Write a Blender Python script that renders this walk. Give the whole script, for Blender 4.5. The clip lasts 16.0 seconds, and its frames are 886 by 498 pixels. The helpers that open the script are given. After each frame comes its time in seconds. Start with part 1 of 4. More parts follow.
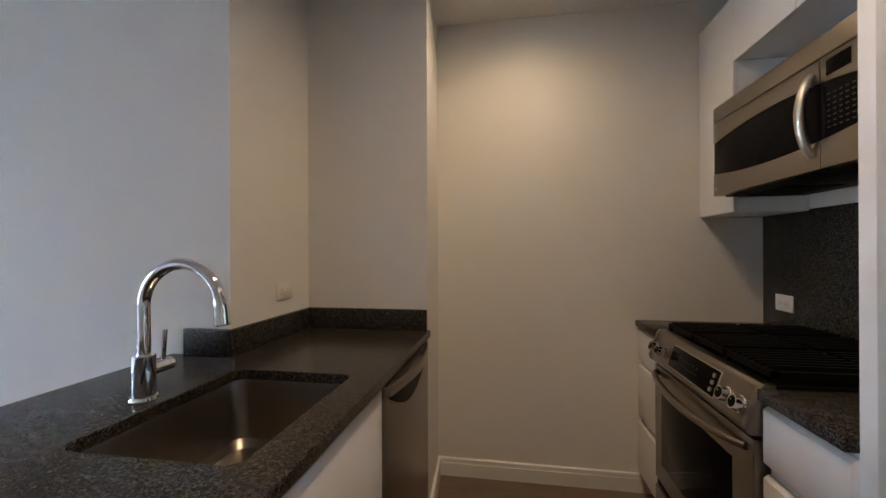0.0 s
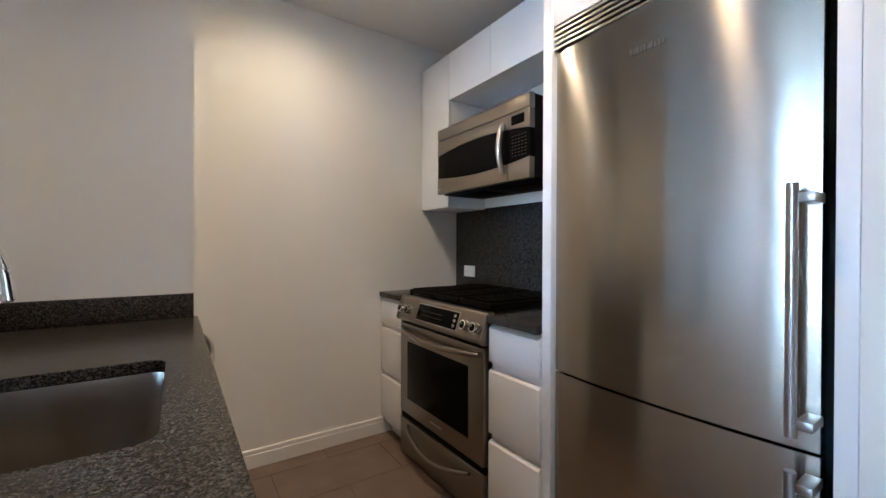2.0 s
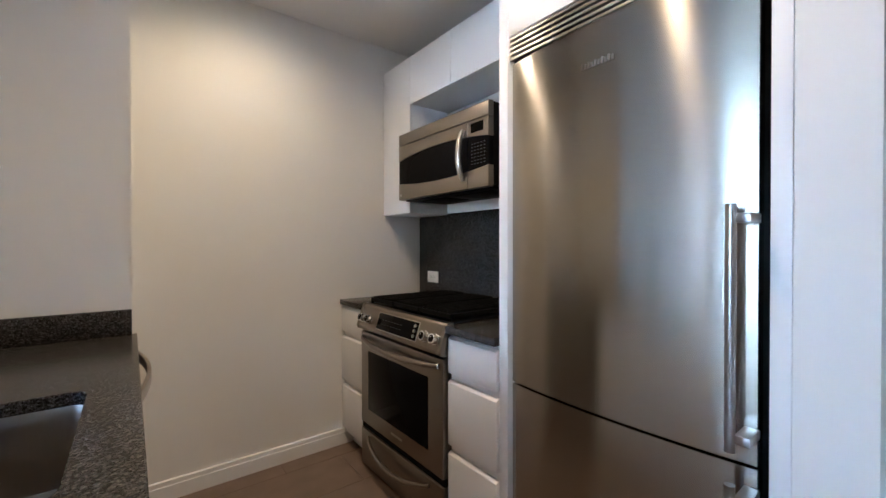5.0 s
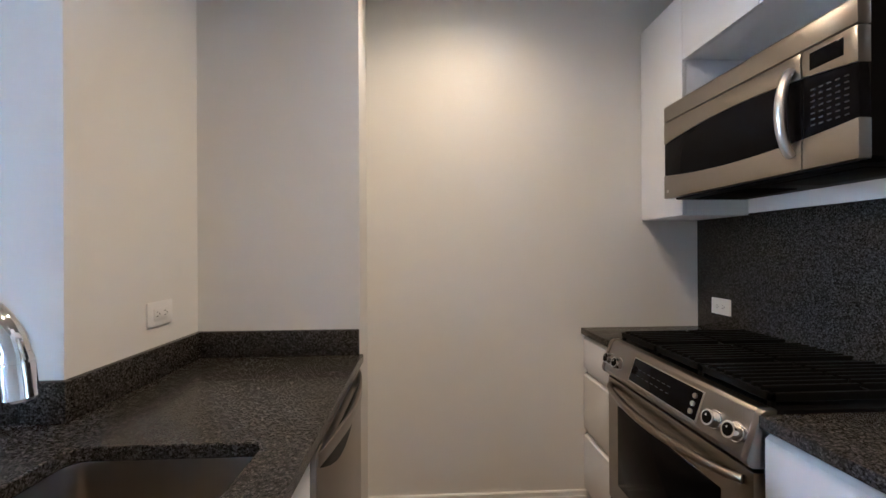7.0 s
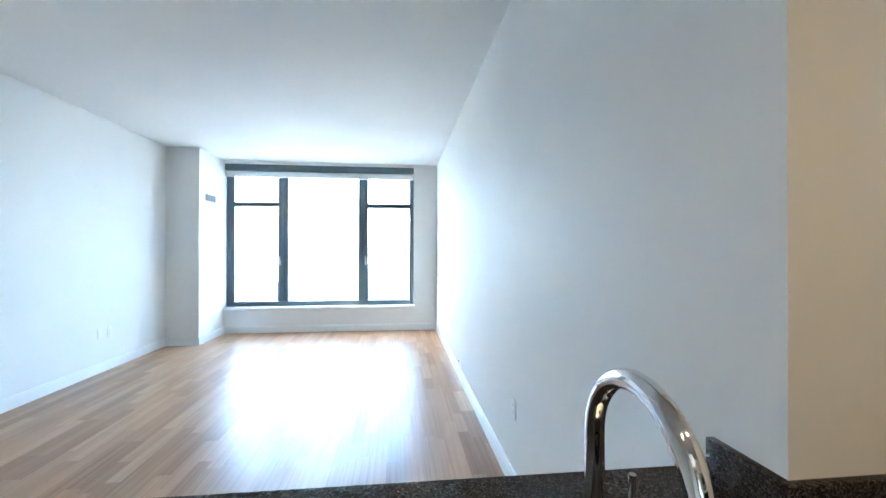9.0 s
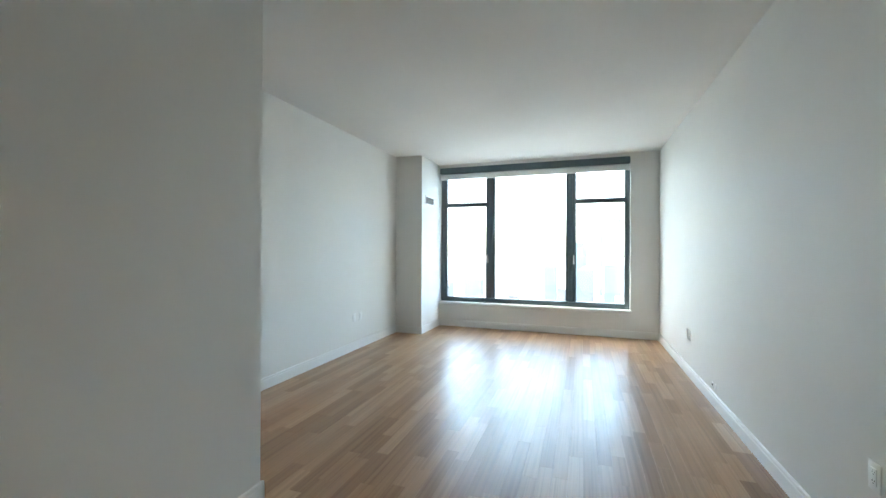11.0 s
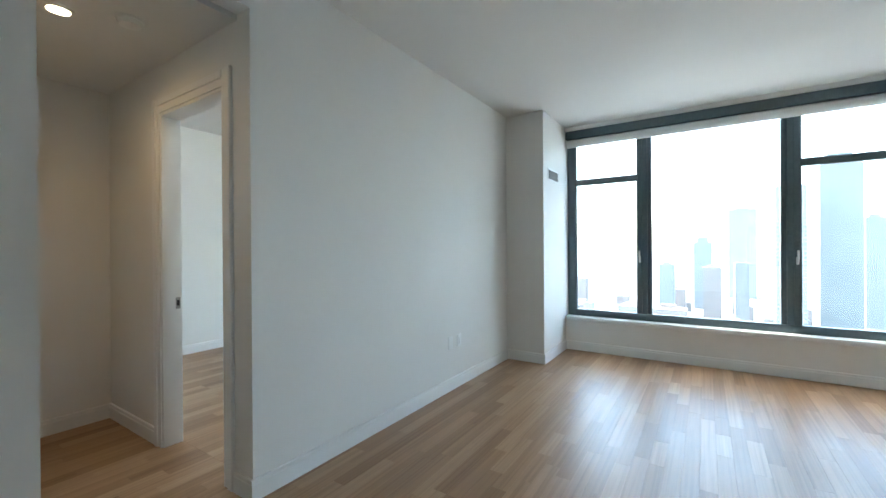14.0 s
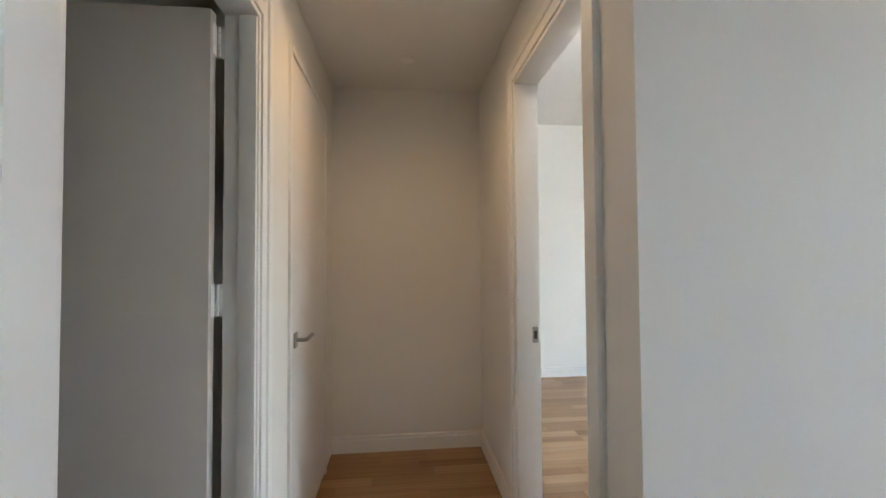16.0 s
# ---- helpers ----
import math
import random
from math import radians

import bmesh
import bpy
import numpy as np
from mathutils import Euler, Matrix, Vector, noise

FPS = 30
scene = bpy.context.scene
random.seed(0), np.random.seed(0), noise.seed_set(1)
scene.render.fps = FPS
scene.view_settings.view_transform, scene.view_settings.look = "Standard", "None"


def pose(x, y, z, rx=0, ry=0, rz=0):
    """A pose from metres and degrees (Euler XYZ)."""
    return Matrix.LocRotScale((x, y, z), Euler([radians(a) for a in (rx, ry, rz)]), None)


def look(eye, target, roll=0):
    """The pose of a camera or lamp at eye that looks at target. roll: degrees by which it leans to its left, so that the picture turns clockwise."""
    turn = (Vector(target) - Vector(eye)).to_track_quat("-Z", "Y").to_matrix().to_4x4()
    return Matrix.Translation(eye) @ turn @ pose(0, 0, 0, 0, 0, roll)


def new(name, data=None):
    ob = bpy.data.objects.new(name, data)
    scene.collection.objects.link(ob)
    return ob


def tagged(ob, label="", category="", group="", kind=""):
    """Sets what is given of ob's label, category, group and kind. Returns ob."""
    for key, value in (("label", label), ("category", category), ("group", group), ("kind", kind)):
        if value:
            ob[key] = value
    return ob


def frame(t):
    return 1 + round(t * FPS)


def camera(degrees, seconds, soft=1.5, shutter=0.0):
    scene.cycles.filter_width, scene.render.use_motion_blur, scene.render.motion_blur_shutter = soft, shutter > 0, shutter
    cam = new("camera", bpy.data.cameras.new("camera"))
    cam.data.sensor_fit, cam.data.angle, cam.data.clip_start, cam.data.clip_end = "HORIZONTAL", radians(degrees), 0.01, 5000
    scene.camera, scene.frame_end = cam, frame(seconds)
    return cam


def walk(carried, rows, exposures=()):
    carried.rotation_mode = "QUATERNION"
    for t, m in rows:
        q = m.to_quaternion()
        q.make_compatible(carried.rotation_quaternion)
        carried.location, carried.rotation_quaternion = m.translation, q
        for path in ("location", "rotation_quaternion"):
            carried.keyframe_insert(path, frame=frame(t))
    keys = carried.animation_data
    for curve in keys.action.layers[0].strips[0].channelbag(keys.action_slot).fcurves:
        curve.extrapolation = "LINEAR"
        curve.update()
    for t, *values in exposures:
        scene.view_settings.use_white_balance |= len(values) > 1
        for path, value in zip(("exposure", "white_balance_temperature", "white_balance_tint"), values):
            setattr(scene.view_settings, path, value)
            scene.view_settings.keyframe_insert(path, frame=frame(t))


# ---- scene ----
cam = camera(95.8, 16.0)
PATH = [
    (0, (0.638, 0.982, 1.285), (0.305, 2.954, 1.289), -0.2),
    (0.5, (0.503, 0.916, 1.269), (0.723, 2.904, 1.268), -0.0),
    (1, (0.36, 0.899, 1.264), (0.978, 2.801, 1.254), 0.3),
    (1.5, (0.252, 0.89, 1.234), (1.176, 2.664, 1.219), 0.0),
    (2, (0.202, 0.881, 1.202), (1.314, 2.543, 1.19), 0.2),
    (2.5, (0.164, 0.862, 1.184), (1.361, 2.464, 1.172), 0.1),
    (3, (0.133, 0.841, 1.169), (1.365, 2.416, 1.156), 0.1),
    (3.5, (0.122, 0.838, 1.188), (1.371, 2.399, 1.17), -0.1),
    (6, (0.402, 1.008, 1.289), (1.563, 2.637, 1.266), -0.1),
    (6.5, (0.454, 1.155, 1.306), (1.266, 2.982, 1.287), -0.4),
    (7, (0.499, 1.27, 1.305), (0.6, 3.268, 1.308), -0.3),
    (7.5, (0.523, 1.387, 1.343), (-0.226, 3.241, 1.359), -0.2),
    (8, (0.432, 1.477, 1.382), (-0.985, 2.888, 1.389), 0.1),
    (8.5, (0.36, 1.492, 1.409), (-1.449, 2.345, 1.412), 0.2),
    (9, (0.318, 1.54, 1.416), (-1.67, 1.761, 1.425), 0.1),
    (9.5, (0.279, 1.585, 1.414), (-1.699, 1.29, 1.424), 0.1),
    (10, (0.194, 1.532, 1.395), (-1.716, 0.941, 1.403), 0.3),
    (10.2, (0.15, 1.52, 1.371), (-1.735, 0.851, 1.384), 0.3),
    (10.7, (0.135, 1.27, 1.384), (-1.755, 0.62, 1.391), 0.3),
    (11.25, (0.06, 0.985, 1.402), (-1.825, 0.31, 1.4), 0.2),
    (11.8, (-0.16, 0.885, 1.43), (-2.035, 0.185, 1.412), 0.1),
    (12.3, (-0.399, 0.797, 1.443), (-2.261, 0.067, 1.42), 0.1),
    (12.5, (-0.508, 0.69, 1.427), (-2.372, -0.033, 1.408), 0.2),
    (13, (-0.771, 0.509, 1.402), (-2.634, -0.219, 1.389), 0.2),
    (13.5, (-1.160, 0.302, 1.414), (-2.994, -0.495, 1.394), -0.1),
    (14, (-1.488, 0.162, 1.357), (-3.158, -0.937, 1.353), -0.4),
    (14.5, (-1.787, -0.059, 1.333), (-3.208, -1.466, 1.351), -0.4),
    (15, (-2.008, -0.282, 1.338), (-3.036, -1.997, 1.373), -0.3),
    (15.5, (-2.085, -0.605, 1.350), (-2.688, -2.511, 1.390), -0.3),
    (16, (-2.143, -0.952, 1.370), (-2.343, -2.941, 1.424), -0.4),
]
LIGHT = [(0.0, 5.15, 6000, 5), (0.5, 5.45, 5480, 5), (1.5, 5.8, 5150, 2), (3.5, 5.85, 5300, 2), (6.0, 5.85, 5150, 2), (7.0, 5.9, 5150, 4), (8.0, 5.92, 5150, -2), (9.0, 5.6, 5550, -5),
         (10.0, 5.05, 6600, -6), (12.5, 4.65, 6600, -7), (13.5, 4.48, 6450, -7), (14.0, 4.42, 6500, -5), (15.0, 4.48, 7000, -2), (15.5, 4.42, 7150, 1), (16.0, 4.75, 7250, 4)]
walk(cam, [(t, look(eye, target, roll)) for t, eye, target, roll in PATH], LIGHT)

# ---- daylight, lamps' colours, exposure ----
world = bpy.data.worlds.new("sky")
scene.world = world
world.use_nodes = True
wn = world.node_tree.nodes
sky = wn.new("ShaderNodeTexSky")
sky.sky_type = "NISHITA"
sky.sun_disc = False
sky.sun_elevation, sky.sun_rotation = radians(58), radians(186)
sky.air_density, sky.dust_density, sky.ozone_density = 1.0, 3.0, 1.0
wn["Background"].inputs["Strength"].default_value = 0.15
world.node_tree.links.new(sky.outputs["Color"], wn["Background"].inputs["Color"])
sun = new("sun", bpy.data.lights.new("sun", "SUN"))
sun.data.energy, sun.data.angle, sun.data.color = 1.2, radians(12), (1.0, 0.96, 0.9)
sun.matrix_world = look((-5, -52, 84), (0, 0, 0))


# ---- materials ----
def mat(name, color=(0.8, 0.8, 0.8), rough=0.5, metal=0.0):
    m = bpy.data.materials.new(name)
    m.use_nodes = True
    b = m.node_tree.nodes["Principled BSDF"]
    b.inputs["Base Color"].default_value = (*color, 1)
    b.inputs["Roughness"].default_value = rough
    b.inputs["Metallic"].default_value = metal
    return m


def node(m, kind, **values):
    n = m.node_tree.nodes.new(kind)
    for key, value in values.items():
        n.inputs[key.replace("_", " ")].default_value = value
    return n


def wire(m, a, out, b, inp):
    m.node_tree.links.new(a.outputs[out], b.inputs[inp])


def bsdf(m):
    return m.node_tree.nodes["Principled BSDF"]


def ramp(m, stops):
    r = m.node_tree.nodes.new("ShaderNodeValToRGB")
    while len(r.color_ramp.elements) < len(stops):
        r.color_ramp.elements.new(0.5)
    for e, (p, c) in zip(r.color_ramp.elements, stops):
        e.position, e.color = p, (*c, 1)
    return r


def place(m, scale=(1, 1, 1), turn=(0, 0, 0)):
    geo = m.node_tree.nodes.new("ShaderNodeNewGeometry")
    mp = m.node_tree.nodes.new("ShaderNodeMapping")
    mp.inputs["Scale"].default_value = scale
    mp.inputs["Rotation"].default_value = turn
    wire(m, geo, "Position", mp, "Vector")
    return mp


def bump(m, src, out, strength, distance):
    b = node(m, "ShaderNodeBump", Strength=strength, Distance=distance)
    wire(m, src, out, b, "Height")
    wire(m, b, "Normal", bsdf(m), "Normal")
    return b


def paint(name, color, rough=0.55, grain=0.06):
    """Rolled paint: faint orange peel, and a slow drift of tone."""
    m = mat(name, color, rough)
    p = place(m)
    big = node(m, "ShaderNodeTexNoise", Scale=1.3, Detail=3.0)
    fine = node(m, "ShaderNodeTexNoise", Scale=260.0, Detail=2.0)
    wire(m, p, "Vector", big, "Vector"), wire(m, p, "Vector", fine, "Vector")
    r = ramp(m, [(0.3, tuple(c * 0.965 for c in color)), (0.7, color)])
    wire(m, big, "Fac", r, "Fac"), wire(m, r, "Color", bsdf(m), "Base Color")
    bump(m, fine, "Fac", grain, 0.002)
    bsdf(m).inputs["Specular IOR Level"].default_value = 0.5 if rough < 0.5 else 0.2
    return m


WALL = paint("wall_paint", (0.80, 0.79, 0.765), 0.6)
CEIL = paint("ceiling_paint", (0.80, 0.795, 0.78), 0.75)
TRIM = paint("trim_paint", (0.82, 0.82, 0.81), 0.35, 0.02)
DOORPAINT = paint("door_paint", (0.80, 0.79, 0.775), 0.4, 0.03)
# the white door paint again, with warm dim lamplight put into its colour
BATHDOOR_SHADED = paint("door_paint_warm_shade", (0.68, 0.625, 0.585), 0.45, 0.03)
LACQUER = paint("white_lacquer", (0.83, 0.835, 0.85), 0.3, 0.01)
PLASTIC = mat("white_plastic", (0.82, 0.82, 0.81), 0.3)
SLOT = mat("dark_slot", (0.02, 0.02, 0.02), 0.6)
BLACK = mat("black_enamel", (0.006, 0.006, 0.0065), 0.4)
BLACKGLASS = mat("black_glass", (0.005, 0.005, 0.006), 0.08)
IRON = paint("cast_iron", (0.008, 0.008, 0.008), 0.55, 0.4)
RUBBER = mat("black_gasket", (0.015, 0.015, 0.016), 0.5)
CHROME = mat("chrome", (0.75, 0.76, 0.78), 0.06, 1.0)
NICKEL = mat("satin_nickel", (0.55, 0.54, 0.52), 0.28, 1.0)
SHADEFAB = paint("shade_fabric", (0.80, 0.80, 0.80), 0.8, 0.2)
bsdf(SHADEFAB).inputs["Subsurface Weight"].default_value = 0.6
bsdf(SHADEFAB).inputs["Subsurface Radius"].default_value = (0.06, 0.06, 0.06)
bsdf(SHADEFAB).inputs["Subsurface Scale"].default_value = 0.5
VENTGREY = mat("vent_grey", (0.22, 0.22, 0.215), 0.6)
KEYMARK = mat("key_marks", (0.028, 0.028, 0.03), 0.55)
LEVER = mat("dark_satin_nickel", (0.36, 0.35, 0.34), 0.3, 1.0)
DISPLAY = mat("dark_display", (0.004, 0.004, 0.0045), 0.1)
for m_ in (BLACK, BLACKGLASS, IRON, DISPLAY):
    bsdf(m_).inputs["Specular IOR Level"].default_value = 0.03


def steel(name, color, rough, along, aniso=0.75, turn=0.25):
    """Brushed steel: fine stretched scratches, spread highlights."""
    m = mat(name, color, rough, 1.0)
    p = place(m, along)
    n = node(m, "ShaderNodeTexNoise", Scale=1.0, Detail=5.0, Roughness=0.7)
    wire(m, p, "Vector", n, "Vector")
    p2 = place(m)
    smear = node(m, "ShaderNodeTexNoise", Scale=4.0, Detail=3.0)
    wire(m, p2, "Vector", smear, "Vector")
    r = node(m, "ShaderNodeMapRange", From_Min=0.3, From_Max=0.7, To_Min=rough * 0.995, To_Max=rough * 1.005)
    wire(m, smear, "Fac", r, "Value"), wire(m, r, "Result", bsdf(m), "Roughness")
    c = ramp(m, [(0.3, tuple(v * 0.96 for v in color)), (0.7, color)])
    wire(m, n, "Fac", c, "Fac"), wire(m, c, "Color", bsdf(m), "Base Color")
    if aniso:
        t = m.node_tree.nodes.new("ShaderNodeTangent")
        t.direction_type, t.axis = "RADIAL", "Z"
        wire(m, t, "Tangent", bsdf(m), "Tangent")
        bsdf(m).inputs["Anisotropic"].default_value = aniso
        bsdf(m).inputs["Anisotropic Rotation"].default_value = turn
    return m


STEEL = steel("brushed_steel", (0.43, 0.405, 0.375), 0.258, (9, 9, 1400), 1.0, 0.25)
gl = STEEL.node_tree.nodes.new("ShaderNodeBsdfAnisotropic")
gl.inputs["Roughness"].default_value = 0.20
gl.inputs["Anisotropy"].default_value = -0.62
gl.inputs["Rotation"].default_value = 0.25
for link in list(STEEL.node_tree.links):
    if link.to_socket == bsdf(STEEL).inputs["Base Color"]:
        STEEL.node_tree.links.new(link.from_socket, gl.inputs["Color"])
    elif link.to_socket == bsdf(STEEL).inputs["Tangent"]:
        STEEL.node_tree.links.new(link.from_socket, gl.inputs["Tangent"])
STEEL.node_tree.links.new(gl.outputs["BSDF"], STEEL.node_tree.nodes["Material Output"].inputs["Surface"])
STEEL_OVEN = steel("range_steel", (0.29, 0.262, 0.236), 0.30, (9, 9, 1400), 0.5, 0.25)
STEEL_SINK = steel("sink_steel", (0.34, 0.31, 0.285), 0.31, (300, 9, 9), 0.0)


def granite():
    """Salt-and-pepper stone: grains of several greys, a few pale flecks."""
    m = mat("granite", (0.05, 0.05, 0.055), 0.22)
    p = place(m)
    v = node(m, "ShaderNodeTexVoronoi", Scale=235.0)
    f = node(m, "ShaderNodeTexVoronoi", Scale=420.0)
    a = node(m, "ShaderNodeTexNoise", Scale=60.0, Detail=5.0, Roughness=0.7)
    for n in (v, f, a):
        wire(m, p, "Vector", n, "Vector")
    sv, sf = m.node_tree.nodes.new("ShaderNodeSeparateColor"), m.node_tree.nodes.new("ShaderNodeSeparateColor")
    wire(m, v, "Color", sv, "Color"), wire(m, f, "Color", sf, "Color")
    mid = node(m, "ShaderNodeMath")
    mid.operation = "MULTIPLY_ADD"
    mid.inputs[1].default_value = 0.55
    wire(m, sv, "Red", mid, 0)
    half = node(m, "ShaderNodeMath")
    half.operation = "MULTIPLY"
    half.inputs[1].default_value = 0.45
    wire(m, sf, "Green", half, 0), wire(m, half, "Value", mid, 2)
    r = ramp(m, [(0.15, (0.008, 0.008, 0.0085)), (0.42, (0.026, 0.0245, 0.0235)), (0.65, (0.050, 0.0465, 0.044)), (0.92, (0.105, 0.097, 0.091))])
    wire(m, mid, "Value", r, "Fac"), wire(m, r, "Color", bsdf(m), "Base Color")
    rr = node(m, "ShaderNodeMapRange", From_Min=0.3, From_Max=0.7, To_Min=0.17, To_Max=0.27)
    wire(m, a, "Fac", rr, "Value"), wire(m, rr, "Result", bsdf(m), "Roughness")
    bsdf(m).inputs["Specular IOR Level"].default_value = 0.16
    return m


GRANITE = granite()


def oak(name, island=False):
    """Plank wood: each board its own tone, grain along its length (x)."""
    m = mat(name, (0.35, 0.22, 0.13), 0.3)
    rnd = m.node_tree.nodes.new("ShaderNodeNewGeometry" if island else "ShaderNodeObjectInfo")
    out = "Random Per Island" if island else "Random"
    p = place(m, (0.8, 55.0, 55.0))
    off = m.node_tree.nodes.new("ShaderNodeVectorMath")
    off.operation = "ADD"
    sc = node(m, "ShaderNodeMath")
    sc.operation = "MULTIPLY"
    sc.inputs[1].default_value = 57.0
    wire(m, rnd, out, sc, 0), wire(m, p, "Vector", off, 0), wire(m, sc, "Value", off, 1)
    n = node(m, "ShaderNodeTexNoise", Scale=1.0, Detail=5.0, Roughness=0.6, Distortion=0.15)
    wire(m, off, "Vector", n, "Vector")
    grain = ramp(m, [(0.30, (0.72, 0.68, 0.64)), (0.5, (0.96, 0.95, 0.94)), (0.72, (1.10, 1.10, 1.10))])
    wire(m, n, "Fac", grain, "Fac")
    tone = ramp(m, [(0.0, (0.280, 0.150, 0.072)), (0.3, (0.350, 0.202, 0.104)), (0.7, (0.405, 0.243, 0.132)), (1.0, (0.470, 0.302, 0.176))])
    wire(m, rnd, out, tone, "Fac")
    mx = m.node_tree.nodes.new("ShaderNodeMix")
    mx.data_type, mx.blend_type = "RGBA", "MULTIPLY"
    mx.inputs[0].default_value = 1.0
    m.node_tree.links.new(tone.outputs["Color"], mx.inputs[6])
    m.node_tree.links.new(grain.outputs["Color"], mx.inputs[7])
    m.node_tree.links.new(mx.outputs[2], bsdf(m).inputs["Base Color"])
    wear = node(m, "ShaderNodeTexNoise", Scale=2.2, Detail=4.0)
    p2 = place(m)
    wire(m, p2, "Vector", wear, "Vector")
    rr = node(m, "ShaderNodeMapRange", From_Min=0.3, From_Max=0.7, To_Min=0.32, To_Max=0.40)
    wire(m, wear, "Fac", rr, "Value"), wire(m, rr, "Result", bsdf(m), "Roughness")
    bsdf(m).inputs["Specular IOR Level"].default_value = 0.40
    bump(m, n, "Fac", 0.02, 0.001)
    return m


OAK, OAK_REST = oak("oak_board"), oak("oak_boards", True)
SUBFLOOR = mat("joint_dark", (0.20, 0.12, 0.07), 0.8)


def tile_mat():
    m = mat("porcelain_tile", (0.21, 0.165, 0.135), 0.4)
    p = place(m)
    n = node(m, "ShaderNodeTexNoise", Scale=7.0, Detail=6.0)
    wire(m, p, "Vector", n, "Vector")
    r = ramp(m, [(0.3, (0.160, 0.113, 0.085)), (0.7, (0.205, 0.150, 0.118))])
    wire(m, n, "Fac", r, "Fac"), wire(m, r, "Color", bsdf(m), "Base Color")
    bump(m, n, "Fac", 0.05, 0.001)
    return m


TILE = tile_mat()
GROUT = paint("grout", (0.145, 0.108, 0.084), 0.9, 0.3)


def frame_metal():
    m = mat("window_frame_paint", (0.10, 0.14, 0.16), 0.4)
    p = place(m)
    n = node(m, "ShaderNodeTexNoise", Scale=30.0, Detail=3.0)
    wire(m, p, "Vector", n, "Vector")
    r = ramp(m, [(0.3, (0.09, 0.125, 0.145)), (0.7, (0.11, 0.15, 0.172))])
    wire(m, n, "Fac", r, "Fac"), wire(m, r, "Color", bsdf(m), "Base Color")
    bump(m, n, "Fac", 0.02, 0.0005)
    return m


FRAME = frame_metal()
GLASS = mat("window_glass", (1, 1, 1), 0.0)
bsdf(GLASS).inputs["Transmission Weight"].default_value = 1.0
bsdf(GLASS).inputs["IOR"].default_value = 1.45


def glow(name, color, strength):
    m = mat(name, color, 0.5)
    bsdf(m).inputs["Emission Color"].default_value = (*color, 1)
    bsdf(m).inputs["Emission Strength"].default_value = strength
    return m


LAMPGLOW = glow("lamp_glow", (1.0, 0.80, 0.55), 1.2)


# ---- mesh helpers ----
def box(bm, x0, x1, y0, y1, z0, z1, bevel=0.0, seg=2):
    """A box between the given planes, with softened edges."""
    vs = [bm.verts.new((x, y, z)) for x in (x0, x1) for y in (y0, y1) for z in (z0, z1)]
    fs = [bm.faces.new([vs[i] for i in f]) for f in ((0, 1, 3, 2), (4, 6, 7, 5), (0, 4, 5, 1), (2, 3, 7, 6), (0, 2, 6, 4), (1, 5, 7, 3))]
    if bevel:
        es = {e for f in fs for e in f.edges}
        bmesh.ops.bevel(bm, geom=list(es), offset=bevel, segments=seg, affect="EDGES", profile=0.5)


def cyl(bm, a, b, r, r2=None, seg=24, caps=True):
    """A cylinder or cone from a to b."""
    a, b = Vector(a), Vector(b)
    d = b - a
    m = Matrix.Translation((a + b) / 2) @ d.to_track_quat("Z", "Y").to_matrix().to_4x4()
    bmesh.ops.create_cone(bm, cap_ends=caps, segments=seg, radius1=r, radius2=r if r2 is None else r2, depth=d.length, matrix=m)


def tube(bm, pts, r, seg=16):
    """A round bar along a path; r is one radius or one for each point."""
    rs = r if isinstance(r, (list, tuple)) else [r] * len(pts)
    pts = [Vector(p) for p in pts]
    rings, side = [], None
    for i, p in enumerate(pts):
        d = (pts[min(i + 1, len(pts) - 1)] - pts[max(i - 1, 0)]).normalized()
        if side is None:
            side = d.orthogonal().normalized()
        side = (side - d * side.dot(d)).normalized()
        up = d.cross(side)
        rings.append([bm.verts.new(p + (side * math.cos(2 * math.pi * k / seg) + up * math.sin(2 * math.pi * k / seg)) * rs[i]) for k in range(seg)])
    for a, b in zip(rings, rings[1:]):
        for k in range(seg):
            bm.faces.new((a[k], a[(k + 1) % seg], b[(k + 1) % seg], b[k]))
    bm.faces.new(rings[0][::-1]), bm.faces.new(rings[-1])


def prism(bm, outline, axis, lo, hi, bevel=0.0):
    """An outline in the plane across axis, drawn out from lo to hi."""
    def at(p, v):
        return (v, *p) if axis == "x" else (p[0], v, p[1]) if axis == "y" else (*p, v)
    lows, highs = [bm.verts.new(at(p, lo)) for p in outline], [bm.verts.new(at(p, hi)) for p in outline]
    n = len(outline)
    fs = [bm.faces.new(lows[::-1]), bm.faces.new(highs)]
    fs += [bm.faces.new((lows[i], lows[(i + 1) % n], highs[(i + 1) % n], highs[i])) for i in range(n)]
    bmesh.ops.recalc_face_normals(bm, faces=fs)
    if bevel:
        bmesh.ops.bevel(bm, geom=list({e for f in fs for e in f.edges}), offset=bevel, segments=2, affect="EDGES", profile=0.5)


def whole(ob):
    """Where an object stands in the world, by its chain of parents."""
    if ob.parent is None:
        return ob.matrix_basis.copy()
    return whole(ob.parent) @ ob.matrix_parent_inverse @ ob.matrix_basis


def part(name, bm, material, parent=None, label="", smooth=True, origin=None):
    """Links a bmesh as one mesh object, under a thing or a part if given."""
    bmesh.ops.recalc_face_normals(bm, faces=bm.faces[:])
    me = bpy.data.meshes.new(name)
    bm.to_mesh(me)
    bm.free()
    me.materials.append(material)
    if smooth:
        me.polygons.foreach_set("use_smooth", [True] * len(me.polygons))
        me.set_sharp_from_angle(angle=radians(25))
    ob = new(name, me)
    if parent is not None:
        ob.parent = parent
        ob.matrix_parent_inverse = whole(parent).inverted()
    if label:
        ob["label"] = label
    return ob


